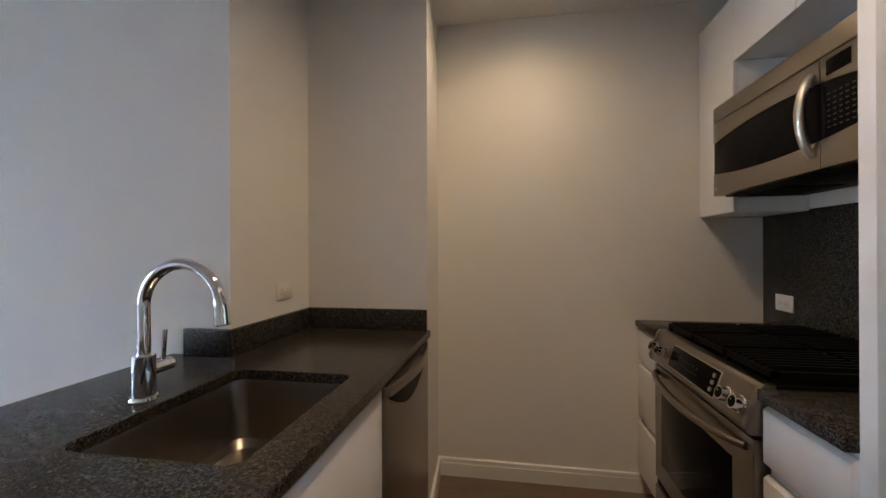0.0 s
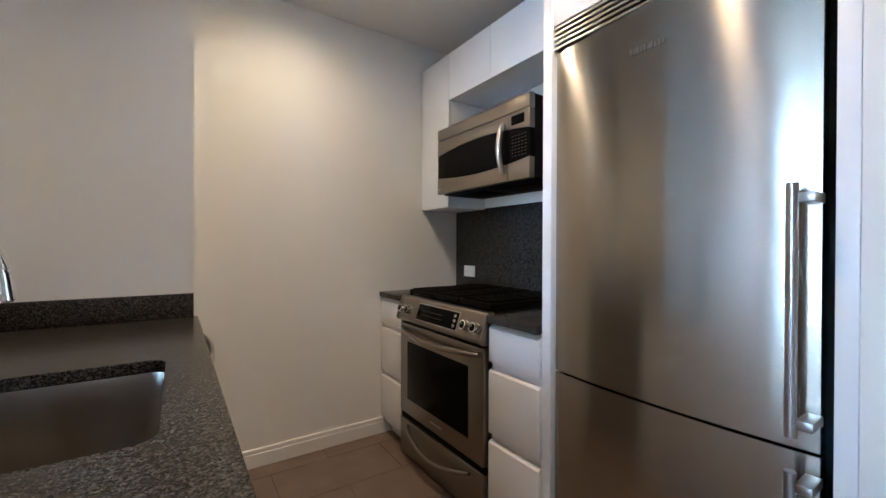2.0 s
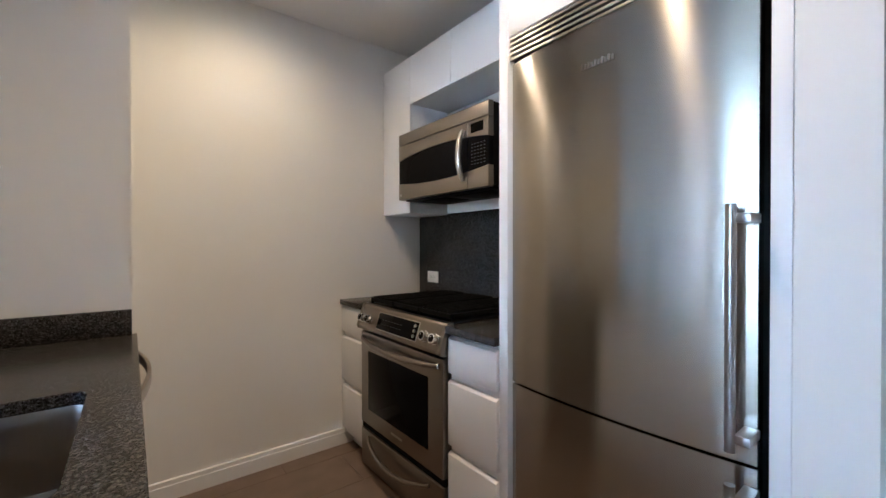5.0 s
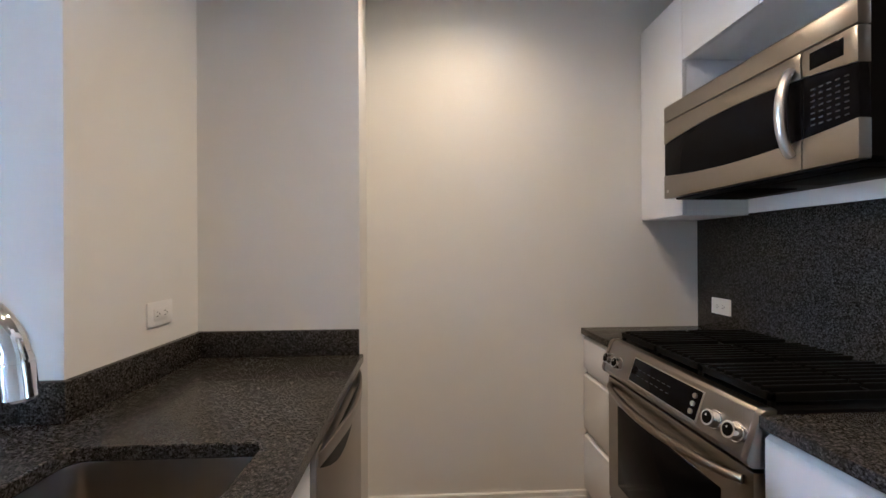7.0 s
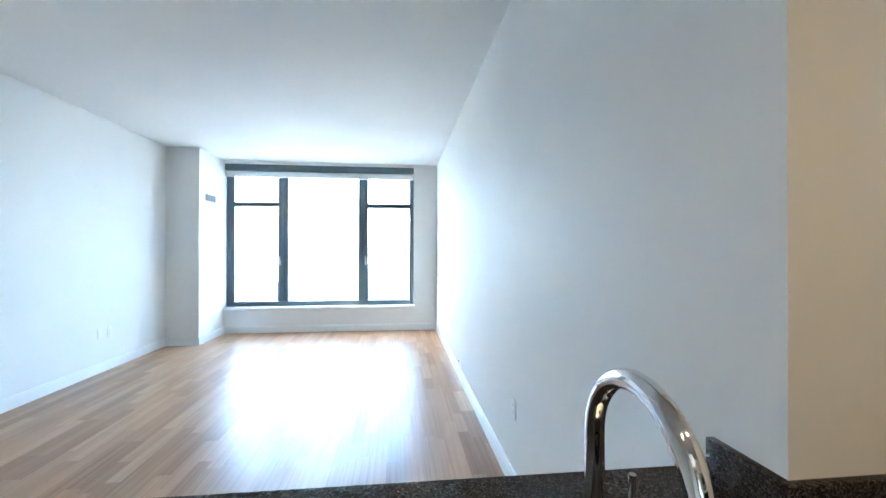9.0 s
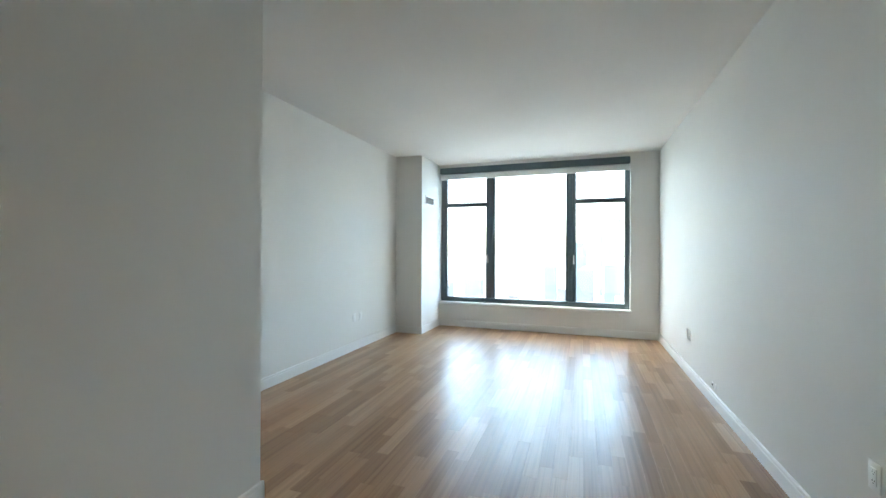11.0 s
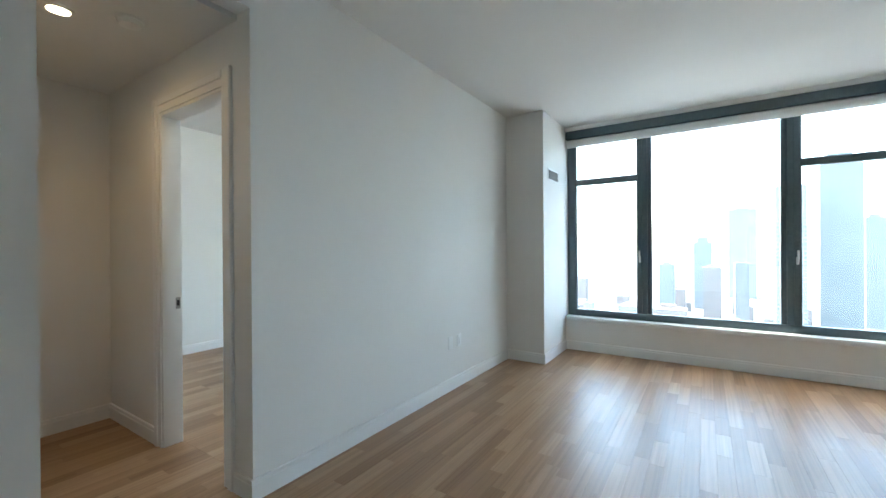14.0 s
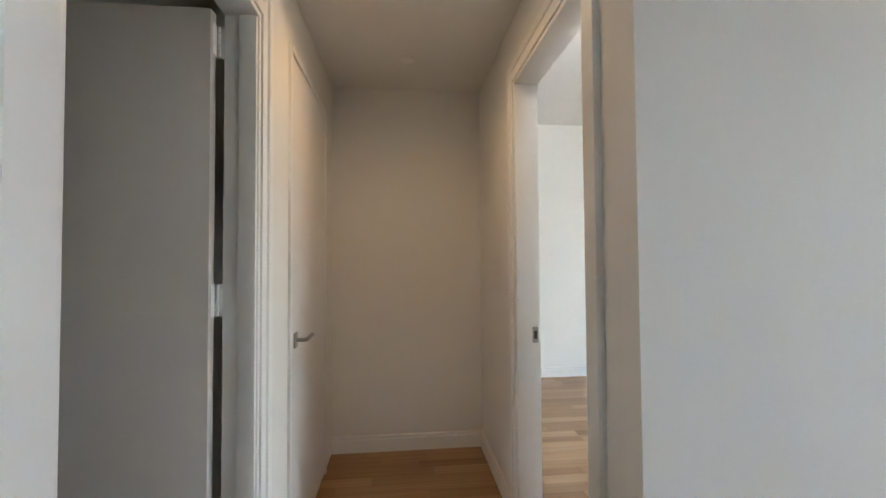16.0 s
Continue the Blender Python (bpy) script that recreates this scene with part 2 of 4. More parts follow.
def boxes(name, spans, material, parent=None, label="", bevel=0.0):
    bm = bmesh.new()
    for s in spans:
        box(bm, *s, bevel=bevel)
    return part(name, bm, material, parent, label)


def thing(name, where, label, category, group="", kind=""):
    """An empty at a thing's base, to carry its parts."""
    ob = new(name)
    ob.empty_display_size = 0.05
    ob.matrix_basis = Matrix.Translation(where)
    return tagged(ob, label, category, group, kind)


def structure(ob, label, category=""):
    return tagged(ob, label, category, "", "structure")


# ---- plan ----
NORTH, SOUTH, WEST = 2.224, -1.887, -6.885      # living room
HALL_W, HALL_E, HALL_S = -2.722, -1.635, -3.90  # hall
NEAR_Y = -0.57                                   # wall beside the entry
KN, KE, KX, KY, KXB = 3.22, 1.90, 0.265, 2.766, 0.230        # kitchen
HIGH, HALLTOP, KTOP = 2.955, 2.63, 2.555         # ceilings
TH, TE = 0.12, 0.115

# ---- walls ----
w = boxes("wall_north", [(-7.25, -0.318, NORTH, NORTH + TH, -0.05, HIGH + 0.1), (-0.438, -0.318, NORTH + TH, KY, -0.05, HIGH)], WALL)
structure(w, "long white painted wall with a kitchen recess", "wall")
bm = bmesh.new()
prism(bm, [(-0.438, KY), (KX, KY), (KXB, KN), (KXB, KN + TH), (-0.438, KN + TH)], "z", -0.05, KTOP + 0.1)
w = part("wall_kitchen_stub", bm, WALL)
structure(w, "painted end of the wall beside the peninsula", "wall")
w = boxes("wall_kitchen_back", [(KXB, KE + TH, KN, KN + TH, -0.05, KTOP + 0.1)], WALL)
structure(w, "plain warm-lit painted kitchen end wall", "wall")
w = boxes("wall_kitchen_side", [(KE, KE + TH, 0.955, KN, -0.05, KTOP + 0.1)], WALL)
structure(w, "white painted wall behind the kitchen units", "wall")
w = boxes("wall_west", [(-7.25, WEST, 1.815, NORTH, -0.05, HIGH), (-7.25, WEST, -1.42, 1.815, -0.05, 0.385), (-7.25, -6.025, -2.007, -1.42, -0.05, HIGH), (-7.25, WEST, -1.42, 1.815, 2.906, HIGH)], WALL)
structure(w, "white window wall with a boxed column", "wall")
w = boxes("wall_south", [(-6.025, HALL_W, SOUTH - TH, SOUTH, -0.05, HIGH), (HALL_W, HALL_E, SOUTH - TH, SOUTH, HALLTOP + 0.03, HIGH)], WALL)
structure(w, "white painted wall with a header over the hall", "wall")
BED0, BED1, BEDTOP = -2.965, -2.155, 2.295
w = boxes("wall_hall_west", [(HALL_W - TH, HALL_W, BED1, SOUTH - TH, -0.05, HALLTOP), (HALL_W - TH, HALL_W, HALL_S, BED0, -0.05, HALLTOP), (HALL_W - TH, HALL_W, BED0, BED1, BEDTOP, HALLTOP)], WALL)
structure(w, "painted hall wall with a bedroom doorway", "wall")
BATH0, BATH1 = -2.430, -1.580
CLO0, CLO1 = -3.62, -2.82
DTOP = 2.26
w = boxes("wall_hall_east", [(HALL_E, HALL_E + TE, BATH1, NEAR_Y, -0.05, HIGH), (HALL_E, HALL_E + TE, BATH0, BATH1, DTOP, HIGH), (HALL_E, HALL_E + TE, CLO1, BATH0, -0.05, HALLTOP),
                             (HALL_E, HALL_E + TE, CLO0, CLO1, DTOP, HALLTOP), (HALL_E, HALL_E + TE, HALL_S, CLO0, -0.05, HALLTOP)], WALL)
structure(w, "painted hall wall with bathroom and closet doorways", "wall")
w = boxes("wall_hall_end", [(HALL_W - TH, 0.2, HALL_S - TH, HALL_S, -0.05, HALLTOP)], WALL)
structure(w, "plain painted wall closing the hall", "wall")
w = boxes("wall_entry_south", [(HALL_E + TE, 1.74, NEAR_Y - TH, NEAR_Y, -0.05, HIGH)], WALL)
structure(w, "grey-shaded painted wall beside the entry", "wall")
w = boxes("wall_entry_north", [(1.315, 1.74, 0.955, 1.075, -0.05, KTOP + 0.1)], WALL)
structure(w, "white entry wall that carries the intercom", "wall")
w = boxes("wall_entry_end", [(1.74, 1.86, NEAR_Y - TH, 1.075, -0.05, KTOP + 0.1)], WALL)
structure(w, "plain wall closing the entry", "wall")
w = boxes("wall_bathroom", [(0.1, 0.2, HALL_S, NEAR_Y - TH, -0.05, HALLTOP), (HALL_E + TE, 0.1, -2.72, -2.62, -0.05, HALLTOP)], WALL)
structure(w, "plain walls of the dark bathroom and closet", "wall")
w = boxes("wall_bedroom", [(-7.25, HALL_W - TH, -5.62, -5.5, -0.05, HIGH), (HALL_W - TH, HALL_W, -5.62, HALL_S - TH, -0.05, HIGH), (-7.25, -7.0, -5.5, -2.007, -0.05, 0.44),
                           (-7.25, -7.0, -5.5, -2.007, 2.5, HIGH), (-7.25, -7.0, -5.5, -3.9, 0.44, 2.5), (-7.25, -7.0, -2.2, -2.007, 0.44, 2.5)], WALL)
structure(w, "white walls of the bright bedroom with a window opening", "wall")

# ---- ceilings ----
c = boxes("ceiling", [(-7.25, -0.318, SOUTH - TH, NORTH, HIGH, HIGH + 0.12)], CEIL)
structure(c, "smooth white living room ceiling", "ceiling")
c = boxes("ceiling_kitchen", [(-0.318, 2.02, NEAR_Y - TH, KN + TH, KTOP, KTOP + 0.12), (-0.438, -0.318, NEAR_Y - TH, NORTH + TH, KTOP, HIGH + 0.12)], CEIL)
structure(c, "lower smooth white kitchen ceiling", "ceiling")
c = boxes("ceiling_hall", [(HALL_W - TH, 0.2, HALL_S - TH, SOUTH - TH, HALLTOP, HALLTOP + 0.12)], CEIL)
structure(c, "lower white hall ceiling with a lamp", "ceiling")
c = boxes("ceiling_bathroom", [(HALL_E + TE, 0.2, SOUTH - TH, NEAR_Y - TH, HALLTOP, HALLTOP + 0.12)], CEIL)
structure(c, "plain bathroom ceiling", "ceiling")
c = boxes("ceiling_bedroom", [(-7.25, HALL_W - TH, -5.62, -2.007, HIGH, HIGH + 0.12)], CEIL)
structure(c, "white bedroom ceiling", "ceiling")

# ---- baseboards and trim ----
BH, BT = 0.115, 0.016


def baseboard(name, x0, x1, y0, y1, side):
    """A board with an eased top edge along a wall; side: which way it faces."""
    bm = bmesh.new()
    prof = [(0, 0), (BT, 0), (BT, BH - 0.026), (BT - 0.003, BH - 0.024), (BT - 0.003, BH - 0.004), (BT - 0.007, BH), (0, BH)]
    if side in "ns":
        s = 1 if side == "n" else -1
        prism(bm, [(y0 + s * a, b) for a, b in prof], "x", x0, x1)
    else:
        s = 1 if side == "e" else -1
        prism(bm, [(x0 + s * a, b) for a, b in prof], "y", y0, y1)
    structure(part(name, bm, TRIM), "low white painted baseboard", "baseboard")


baseboard("baseboard_north", WEST, -0.318, NORTH, NORTH, "s")
baseboard("baseboard_west", WEST, WEST, -1.42 + BT, NORTH - BT, "e")
baseboard("baseboard_column_side", WEST, -6.025 + BT, -1.42, -1.42, "n")
baseboard("baseboard_column", -6.025, -6.025, SOUTH + BT, -1.42, "e")
baseboard("baseboard_south", -6.025, HALL_W + BT, SOUTH, SOUTH, "n")
baseboard("baseboard_hall_corner", HALL_W, HALL_W, BED1 + 0.098, SOUTH, "e")
baseboard("baseboard_hall_west", HALL_W, HALL_W, HALL_S + BT, BED0 - 0.098, "e")
baseboard("baseboard_hall_end", HALL_W, HALL_E, HALL_S, HALL_S, "n")
baseboard("baseboard_hall_east", HALL_E, HALL_E, BATH1 + 0.098, NEAR_Y + BT, "w")
baseboard("baseboard_entry", HALL_E - BT, 1.74, NEAR_Y, NEAR_Y, "n")
baseboard("baseboard_kitchen", KXB, 1.36, KN, KN, "s")
bm = bmesh.new()
prism(bm, [(KX, KY), (KX + BT, KY), (KXB + BT, KN - BT), (KXB, KN - BT)], "z", 0, BH)
structure(part("baseboard_kitchen_column", bm, TRIM), "low white painted baseboard", "baseboard")
baseboard("baseboard_bedroom", -7.0, HALL_W - TH, -5.5, -5.5, "n")


def casing(name, x, y0, y1, top, side, depth):
    """Stepped casing round a doorway in a wall across x, with its jamb; side +1 faces east."""
    fr = thing(name, (x, (y0 + y1) / 2, 0), "white painted door casing with a stepped profile", "door frame", "", "structure")
    w0, step = 0.095, 0.045
    for nm, s, edge in (("casing_leg", -1, y0), ("casing_leg", 1, y1)):
        bm = bmesh.new()
        pr = [(0, 0), (0.012, 0), (0.012, step), (0.020, step + 0.004), (0.020, w0 - 0.006), (0.012, w0), (0, w0)]
        prism(bm, [(x + side * a, edge + s * b) for a, b in pr], "z", 0, top + w0)
        part(nm, bm, TRIM, fr)
    bm = bmesh.new()
    pr = [(0, 0), (0.012, 0), (0.012, step), (0.0195, step + 0.004), (0.0195, w0 - 0.006), (0.012, w0), (0, w0)]
    prism(bm, [(x + side * a, top + b) for a, b in pr], "y", y0 - 0.0005, y1 + 0.0005)
    part("casing_head", bm, TRIM, fr)
    jx0, jx1 = sorted((x + side * 0.004, x - side * depth))
    for nm, a, b, z0, z1 in (("jamb", y0 - 0.004, y0 + 0.016, 0, top), ("jamb", y1 - 0.016, y1 + 0.004, 0, top)):
        part(nm, (lambda bm: (box(bm, jx0, jx1, a, b, z0, z1, 0.002), bm)[1])(bmesh.new()), TRIM, fr)
    part("head_jamb", (lambda bm: (box(bm, jx0, jx1, y0 + 0.016, y1 - 0.016, top - 0.02, top, 0.002), bm)[1])(bmesh.new()), TRIM, fr)
    return fr


def one(x0, x1, y0, y1, z0, z1, bevel=0.0):
    bm = bmesh.new()
    box(bm, x0, x1, y0, y1, z0, z1, bevel)
    return bm


# ---- window ----
win = thing("window_1", (-7.0, 0.2, 0.44), "wide dark-framed window of three bays over a white sill", "window", "", "structure")
WX0, WX1 = -7.07, -7.0
G = [(-1.318, -0.552), (-0.397, 0.822), (0.977, 1.753)]
part("frame_side", one(WX0, WX1, -1.42, G[0][0], 0.44, 2.80, 0.004), FRAME, win)
part("frame_side", one(WX0, WX1, G[2][1], 1.815, 0.44, 2.80, 0.004), FRAME, win)
part("frame_bottom", one(WX0, WX1 + 0.002, G[0][0], G[2][1], 0.44, 0.525, 0.004), FRAME, win)
part("frame_top", one(WX0, WX1 - 0.004, G[0][0], G[2][1], 2.76, 2.905, 0.004), FRAME, win)
for a, b in ((G[0][1], G[1][0]), (G[1][1], G[2][0])):
    mid = (a + b) / 2
    mull = part("mullion", one(WX0, WX1 + 0.012, mid - 0.03, mid + 0.03, 0.525, 2.76, 0.006), FRAME, win)
    part("mullion_cover", one(WX0 + 0.004, WX1 - 0.006, a, mid - 0.03, 0.525, 2.76, 0.004), FRAME, mull)
    part("mullion_cover", one(WX0 + 0.004, WX1 - 0.006, mid + 0.03, b, 0.525, 2.76, 0.004), FRAME, mull)
for a, b in (G[0], G[2]):
    part("transom", one(WX0 + 0.002, WX1 - 0.003, a, b, 2.185, 2.265, 0.005), FRAME, win)
    for z0, z1 in ((0.525, 2.185), (2.265, 2.76)):
        sash = part("sash", one(WX0 + 0.01, WX1 - 0.012, a, a + 0.016, z0, z1, 0.003), FRAME, win)
        part("sash_side", one(WX0 + 0.01, WX1 - 0.012, b - 0.016, b, z0, z1, 0.003), FRAME, sash)
        pane = part("pane", one(-7.045, -7.039, a + 0.005, b - 0.005, z0 - 0.003, z1 + 0.003), GLASS, win)
        pane.visible_shadow = False
pane = part("pane", one(-7.045, -7.039, G[1][0] - 0.004, G[1][1] + 0.004, 0.522, 2.763), GLASS, win)
pane.visible_shadow = False
part("window_sill", one(-7.08, WEST + 0.025, -1.42, 1.835, 0.387, 0.44, 0.006), TRIM, win, "white painted sill board")
part("reveal", one(-7.25, -7.0, 1.8155, 1.8195, 0.44, HIGH), TRIM, win)
for y, s in ((G[0][1] + 0.022, -1), (G[2][0] - 0.022, 1)):
    bm = bmesh.new()
    box(bm, WX1 - 0.008, WX1 + 0.014, y - 0.012, y + 0.012, 1.16, 1.24, 0.004)
    h = part("handle", bm, PLASTIC, win, "pale window latch")
    bm = bmesh.new()
    tube(bm, [(WX1 + 0.012, y, 1.20), (WX1 + 0.035, y, 1.20), (WX1 + 0.042, y, 1.21), (WX1 + 0.042, y, 1.31)], 0.009, 16)
    part("lever", bm, PLASTIC, h)

shade = thing("roller_shade", (-6.95, 0.2, 2.7), "rolled-up pale fabric roller shade below its dark box", "window shade")
part("cassette", one(-6.998, -6.895, -1.415, 1.81, 2.797, 2.905, 0.006), FRAME, shade, "dark metal shade box")
bm = bmesh.new()
cyl(bm, (-6.945, -1.40, 2.748), (-6.945, 1.80, 2.748), 0.046, seg=28)
part("fabric_roll", bm, SHADEFAB, shade)
part("hem_bar", one(-6.913, -6.899, -1.40, 1.80, 2.68, 2.755, 0.005), SHADEFAB, shade)
for y in (-1.4085, 1.8015):
    part("bracket", one(-6.99, -6.9, y, y + 0.007, 2.70, 2.797, 0.002), PLASTIC, shade)

# ---- doors and casings ----
bedc = casing("door_frame_bedroom", HALL_W, BED0, BED1, BEDTOP, 1, TH)
bm = one(HALL_W - 0.108, HALL_W - 0.078, BED0 + 0.016, BED0 + 0.0195, 0.945, 1.025, 0.001)
sp = part("strike_plate", bm, LEVER, bedc, "brushed nickel strike plate")
part("latch_hole", one(HALL_W - 0.101, HALL_W - 0.085, BED0 + 0.019, BED0 + 0.0205, 0.965, 1.005), SLOT, sp)
bathc = casing("door_frame_bathroom", HALL_E, BATH0, BATH1, DTOP, -1, TE)
part("door_stop", one(HALL_E + 0.002, HALL_E + 0.062, BATH0 + 0.0165, BATH0 + 0.029, 0, DTOP - 0.022, 0.002), TRIM, bathc)
part("door_stop", one(HALL_E + 0.002, HALL_E + 0.062, BATH1 - 0.029, BATH1 - 0.0165, 0, DTOP - 0.022, 0.002), TRIM, bathc)
clo = thing("door_frame_closet", (HALL_E, (CLO0 + CLO1) / 2, 0), "thin flush white frame round a closet door", "door frame", "", "structure")
for a, b in ((CLO0 - 0.03, CLO0 + 0.004), (CLO1 - 0.004, CLO1 + 0.03)):
    part("casing_leg", one(HALL_E - 0.012, HALL_E + TE, a, b, 0, DTOP + 0.10, 0.003), TRIM, clo)
part("casing_head", one(HALL_E - 0.012, HALL_E + TE, CLO0 + 0.004, CLO1 - 0.004, DTOP + 0.066, DTOP + 0.10, 0.003), TRIM, clo)


def lever_handle(parent, x, y, z, out, along):
    """Rose plate with a bent lever; out: the way it stands off; along: the way it points (y)."""
    bm = bmesh.new()
    box(bm, *sorted((x, x + out * 0.009)), y - 0.027, y + 0.027, z - 0.035, z + 0.035, 0.003)
    h = part("door_handle", bm, LEVER, parent, "satin nickel lever on a square rose")
    bm = bmesh.new()
    tube(bm, [(x + out * 0.008, y, z), (x + out * 0.04, y, z), (x + out * 0.052, y + along * 0.006, z), (x + out * 0.056, y + along * 0.03, z + 0.002), (x + out * 0.056, y + along * 0.11, z + 0.006)], 0.0095, 18)
    part("lever", bm, LEVER, h)


d2 = thing("closet_door", (HALL_E + 0.02, (CLO0 + CLO1) / 2, 0.008), "closed flush white closet door with a lever", "door")
part("leaf", one(HALL_E - 0.004, HALL_E + 0.036, CLO0 + 0.007, CLO1 - 0.007, 0.008, DTOP + 0.063, 0.002), DOORPAINT, d2)
lever_handle(d2, HALL_E - 0.004, CLO1 - 0.075, 1.0, -1, -1)

HX, HY = HALL_E + TE + 0.02, BATH0 + 0.018
d1 = thing("bathroom_door", (HX, HY, 0.01), "white flush bathroom door standing open", "door")
# white leaf; its warm shade is in the base colour
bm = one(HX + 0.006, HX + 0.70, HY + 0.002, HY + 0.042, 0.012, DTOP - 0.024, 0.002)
leaf = part("leaf", bm, BATHDOOR_SHADED, d1)
for z in (0.28, 1.235, 2.14):
    bm = one(HX - 0.034, HX + 0.004, HY - 0.006, HY - 0.0035, z - 0.055, z + 0.055, 0.001)
    box(bm, HX + 0.0025, HX + 0.0055, HY - 0.004, HY + 0.034, z - 0.055, z + 0.055, 0.001)
    for k in range(5):
        cyl(bm, (HX - 0.002, HY + 0.0, z - 0.055 + 0.022 * k + 0.0008), (HX - 0.002, HY + 0.0, z - 0.055 + 0.022 * (k + 1) - 0.0008), 0.0075, seg=14)
    part("hinge", bm, TRIM, d1, "white painted butt hinge")

# ---- peninsula ----
PX0, PX1, PY0 = -0.546, 0.278, 1.03
SX0, SX1, SY0, SY1 = -0.19, 0.182, 1.59, 2.09


def rounded(x0, x1, y0, y1, r, n=6):
    out = []
    for cx, cy, a0 in ((x1 - r, y1 - r, 0), (x0 + r, y1 - r, 90), (x0 + r, y0 + r, 180), (x1 - r, y0 + r, 270)):
        for k in range(n + 1):
            a = radians(a0 + 90 * k / n)
            out.append((cx + r * math.cos(a), cy + r * math.sin(a)))
    return out


def slab_with_hole(bm, outer, hole, z0, z1):
    """A slab with an opening: both outlines bridged by filling."""
    es = []
    for loop in (outer, hole):
        vs = [bm.verts.new((x, y, z1)) for x, y in loop]
        es += [bm.edges.new((vs[i], vs[(i + 1) % len(vs)])) for i in range(len(vs))]
    bmesh.ops.triangle_fill(bm, edges=es, use_beauty=True)
    geo = bmesh.ops.extrude_face_region(bm, geom=bm.faces[:])
    vs = [v for v in geo["geom"] if isinstance(v, bmesh.types.BMVert)]
    bmesh.ops.translate(bm, verts=vs, vec=(0, 0, z0 - z1))


bm = bmesh.new()
outline = [(PX0, PY0), (PX1, PY0), (PX1, KY - 0.001), (-0.317, KY - 0.001), (-0.317, NORTH - 0.001), (PX0, NORTH - 0.001)]
slab_with_hole(bm, outline, rounded(SX0, SX1, SY0, SY1, 0.035), 0.891, 0.921)
bs = thing("peninsula_worktop", (-0.1, 1.9, 0.891), "speckled dark granite worktop with a sink cutout and upstand", "countertop")
top = part("slab", bm, GRANITE, bs)
bev = top.modifiers.new("edge", "BEVEL")
bev.width, bev.segments, bev.limit_method = 0.003, 2, "ANGLE"
part("upstand_return", one(-0.485, -0.298, NORTH - 0.021, NORTH - 0.001, 0.9215, 1.0135, 0.002), GRANITE, bs)
part("upstand_side", one(-0.317, -0.297, NORTH - 0.0005, KY - 0.001, 0.9215, 1.0135, 0.002), GRANITE, bs)
part("upstand_back", one(-0.2965, KX - 0.002, KY - 0.021, KY - 0.001, 0.9215, 1.0135, 0.002), GRANITE, bs)

sink = thing("sink", (0, 1.84, 0.68), "undermounted brushed stainless steel kitchen sink", "sink")
bm = bmesh.new()
rings = []
for grow, z, r in ((0.022, 0.8905, 0.055), (0.004, 0.8905, 0.038), (0.002, 0.882, 0.036), (-0.004, 0.715, 0.04), (-0.016, 0.692, 0.05), (-0.04, 0.683, 0.06)):
    rings.append([bm.verts.new((x, y, z)) for x, y in rounded(SX0 - grow, SX1 + grow, SY0 - grow, SY1 + grow, r)])
for a, b in zip(rings, rings[1:]):
    for k in range(len(a)):
        bm.faces.new((a[k], a[(k + 1) % len(a)], b[(k + 1) % len(a)], b[k]))
bm.faces.new(rings[-1])
bowl = part("bowl", bm, STEEL_SINK, sink)
sol = bowl.modifiers.new("sheet", "SOLIDIFY")
sol.thickness, sol.offset = 0.0015, -1
bm = bmesh.new()
cyl(bm, (0.0, 1.84, 0.6835), (0.0, 1.84, 0.6885), 0.045, 0.042, 32)
dr = part("drain", bm, CHROME, sink)
bm = bmesh.new()
cyl(bm, (0.0, 1.84, 0.6885), (0.0, 1.84, 0.6895), 0.03, seg=24)
part("strainer", bm, SLOT, dr)

FX, FY = -0.255, 1.833
fau = thing("faucet", (FX, FY, 0.921), "tall polished chrome gooseneck faucet beside the sink", "faucet")
bm = bmesh.new()
cyl(bm, (FX, FY, 0.9215), (FX, FY, 0.9275), 0.032, 0.030, 36)
cyl(bm, (FX, FY, 0.9275), (FX, FY, 1.028), 0.0255, seg=36)
cyl(bm, (FX, FY, 1.028), (FX, FY, 1.0305), 0.0255, 0.022, 36)
body = part("body", bm, CHROME, fau)
R = 0.107
pts = [(FX, FY, 1.028), (FX, FY, 1.08), (FX, FY, 1.11)]
pts += [(FX + R - R * math.cos(radians(a)), FY, 1.146 + R * math.sin(radians(a))) for a in range(0, 169, 7)]
bm = bmesh.new()
tube(bm, pts, 0.0145, 20)
part("spout", bm, CHROME, fau)
e, d = Vector(pts[-1]), Vector((0.10, 0, -1)).normalized()
bm = bmesh.new()
cyl(bm, e - d * 0.002, e + d * 0.008, 0.0148, 0.0168, 28)
cyl(bm, e + d * 0.008, e + d * 0.012, 0.0150, 0.0150, 28)
cyl(bm, e + d * 0.012, e + d * 0.058, 0.0172, 0.0180, 28)
cyl(bm, e + d * 0.058, e + d * 0.062, 0.0180, 0.0150, 28)
part("spray_head", bm, CHROME, fau)
bm = bmesh.new()
cyl(bm, (FX, FY + 0.012, 0.988), (FX, FY + 0.062, 0.988), 0.0165, seg=28)
cyl(bm, (FX, FY + 0.0635, 0.988), (FX, FY + 0.078, 0.988), 0.0165, seg=28)
cyl(bm, (FX, FY + 0.062, 0.988), (FX, FY + 0.0635, 0.988), 0.0148, seg=28)
hd = part("handle", bm, CHROME, fau)
bm = bmesh.new()
tube(bm, [(FX, FY + 0.056, 1.0), (FX + 0.002, FY + 0.057, 1.04), (FX + 0.004, FY + 0.058, 1.08)], 0.0055, 16)
part("lever", bm, CHROME, hd)

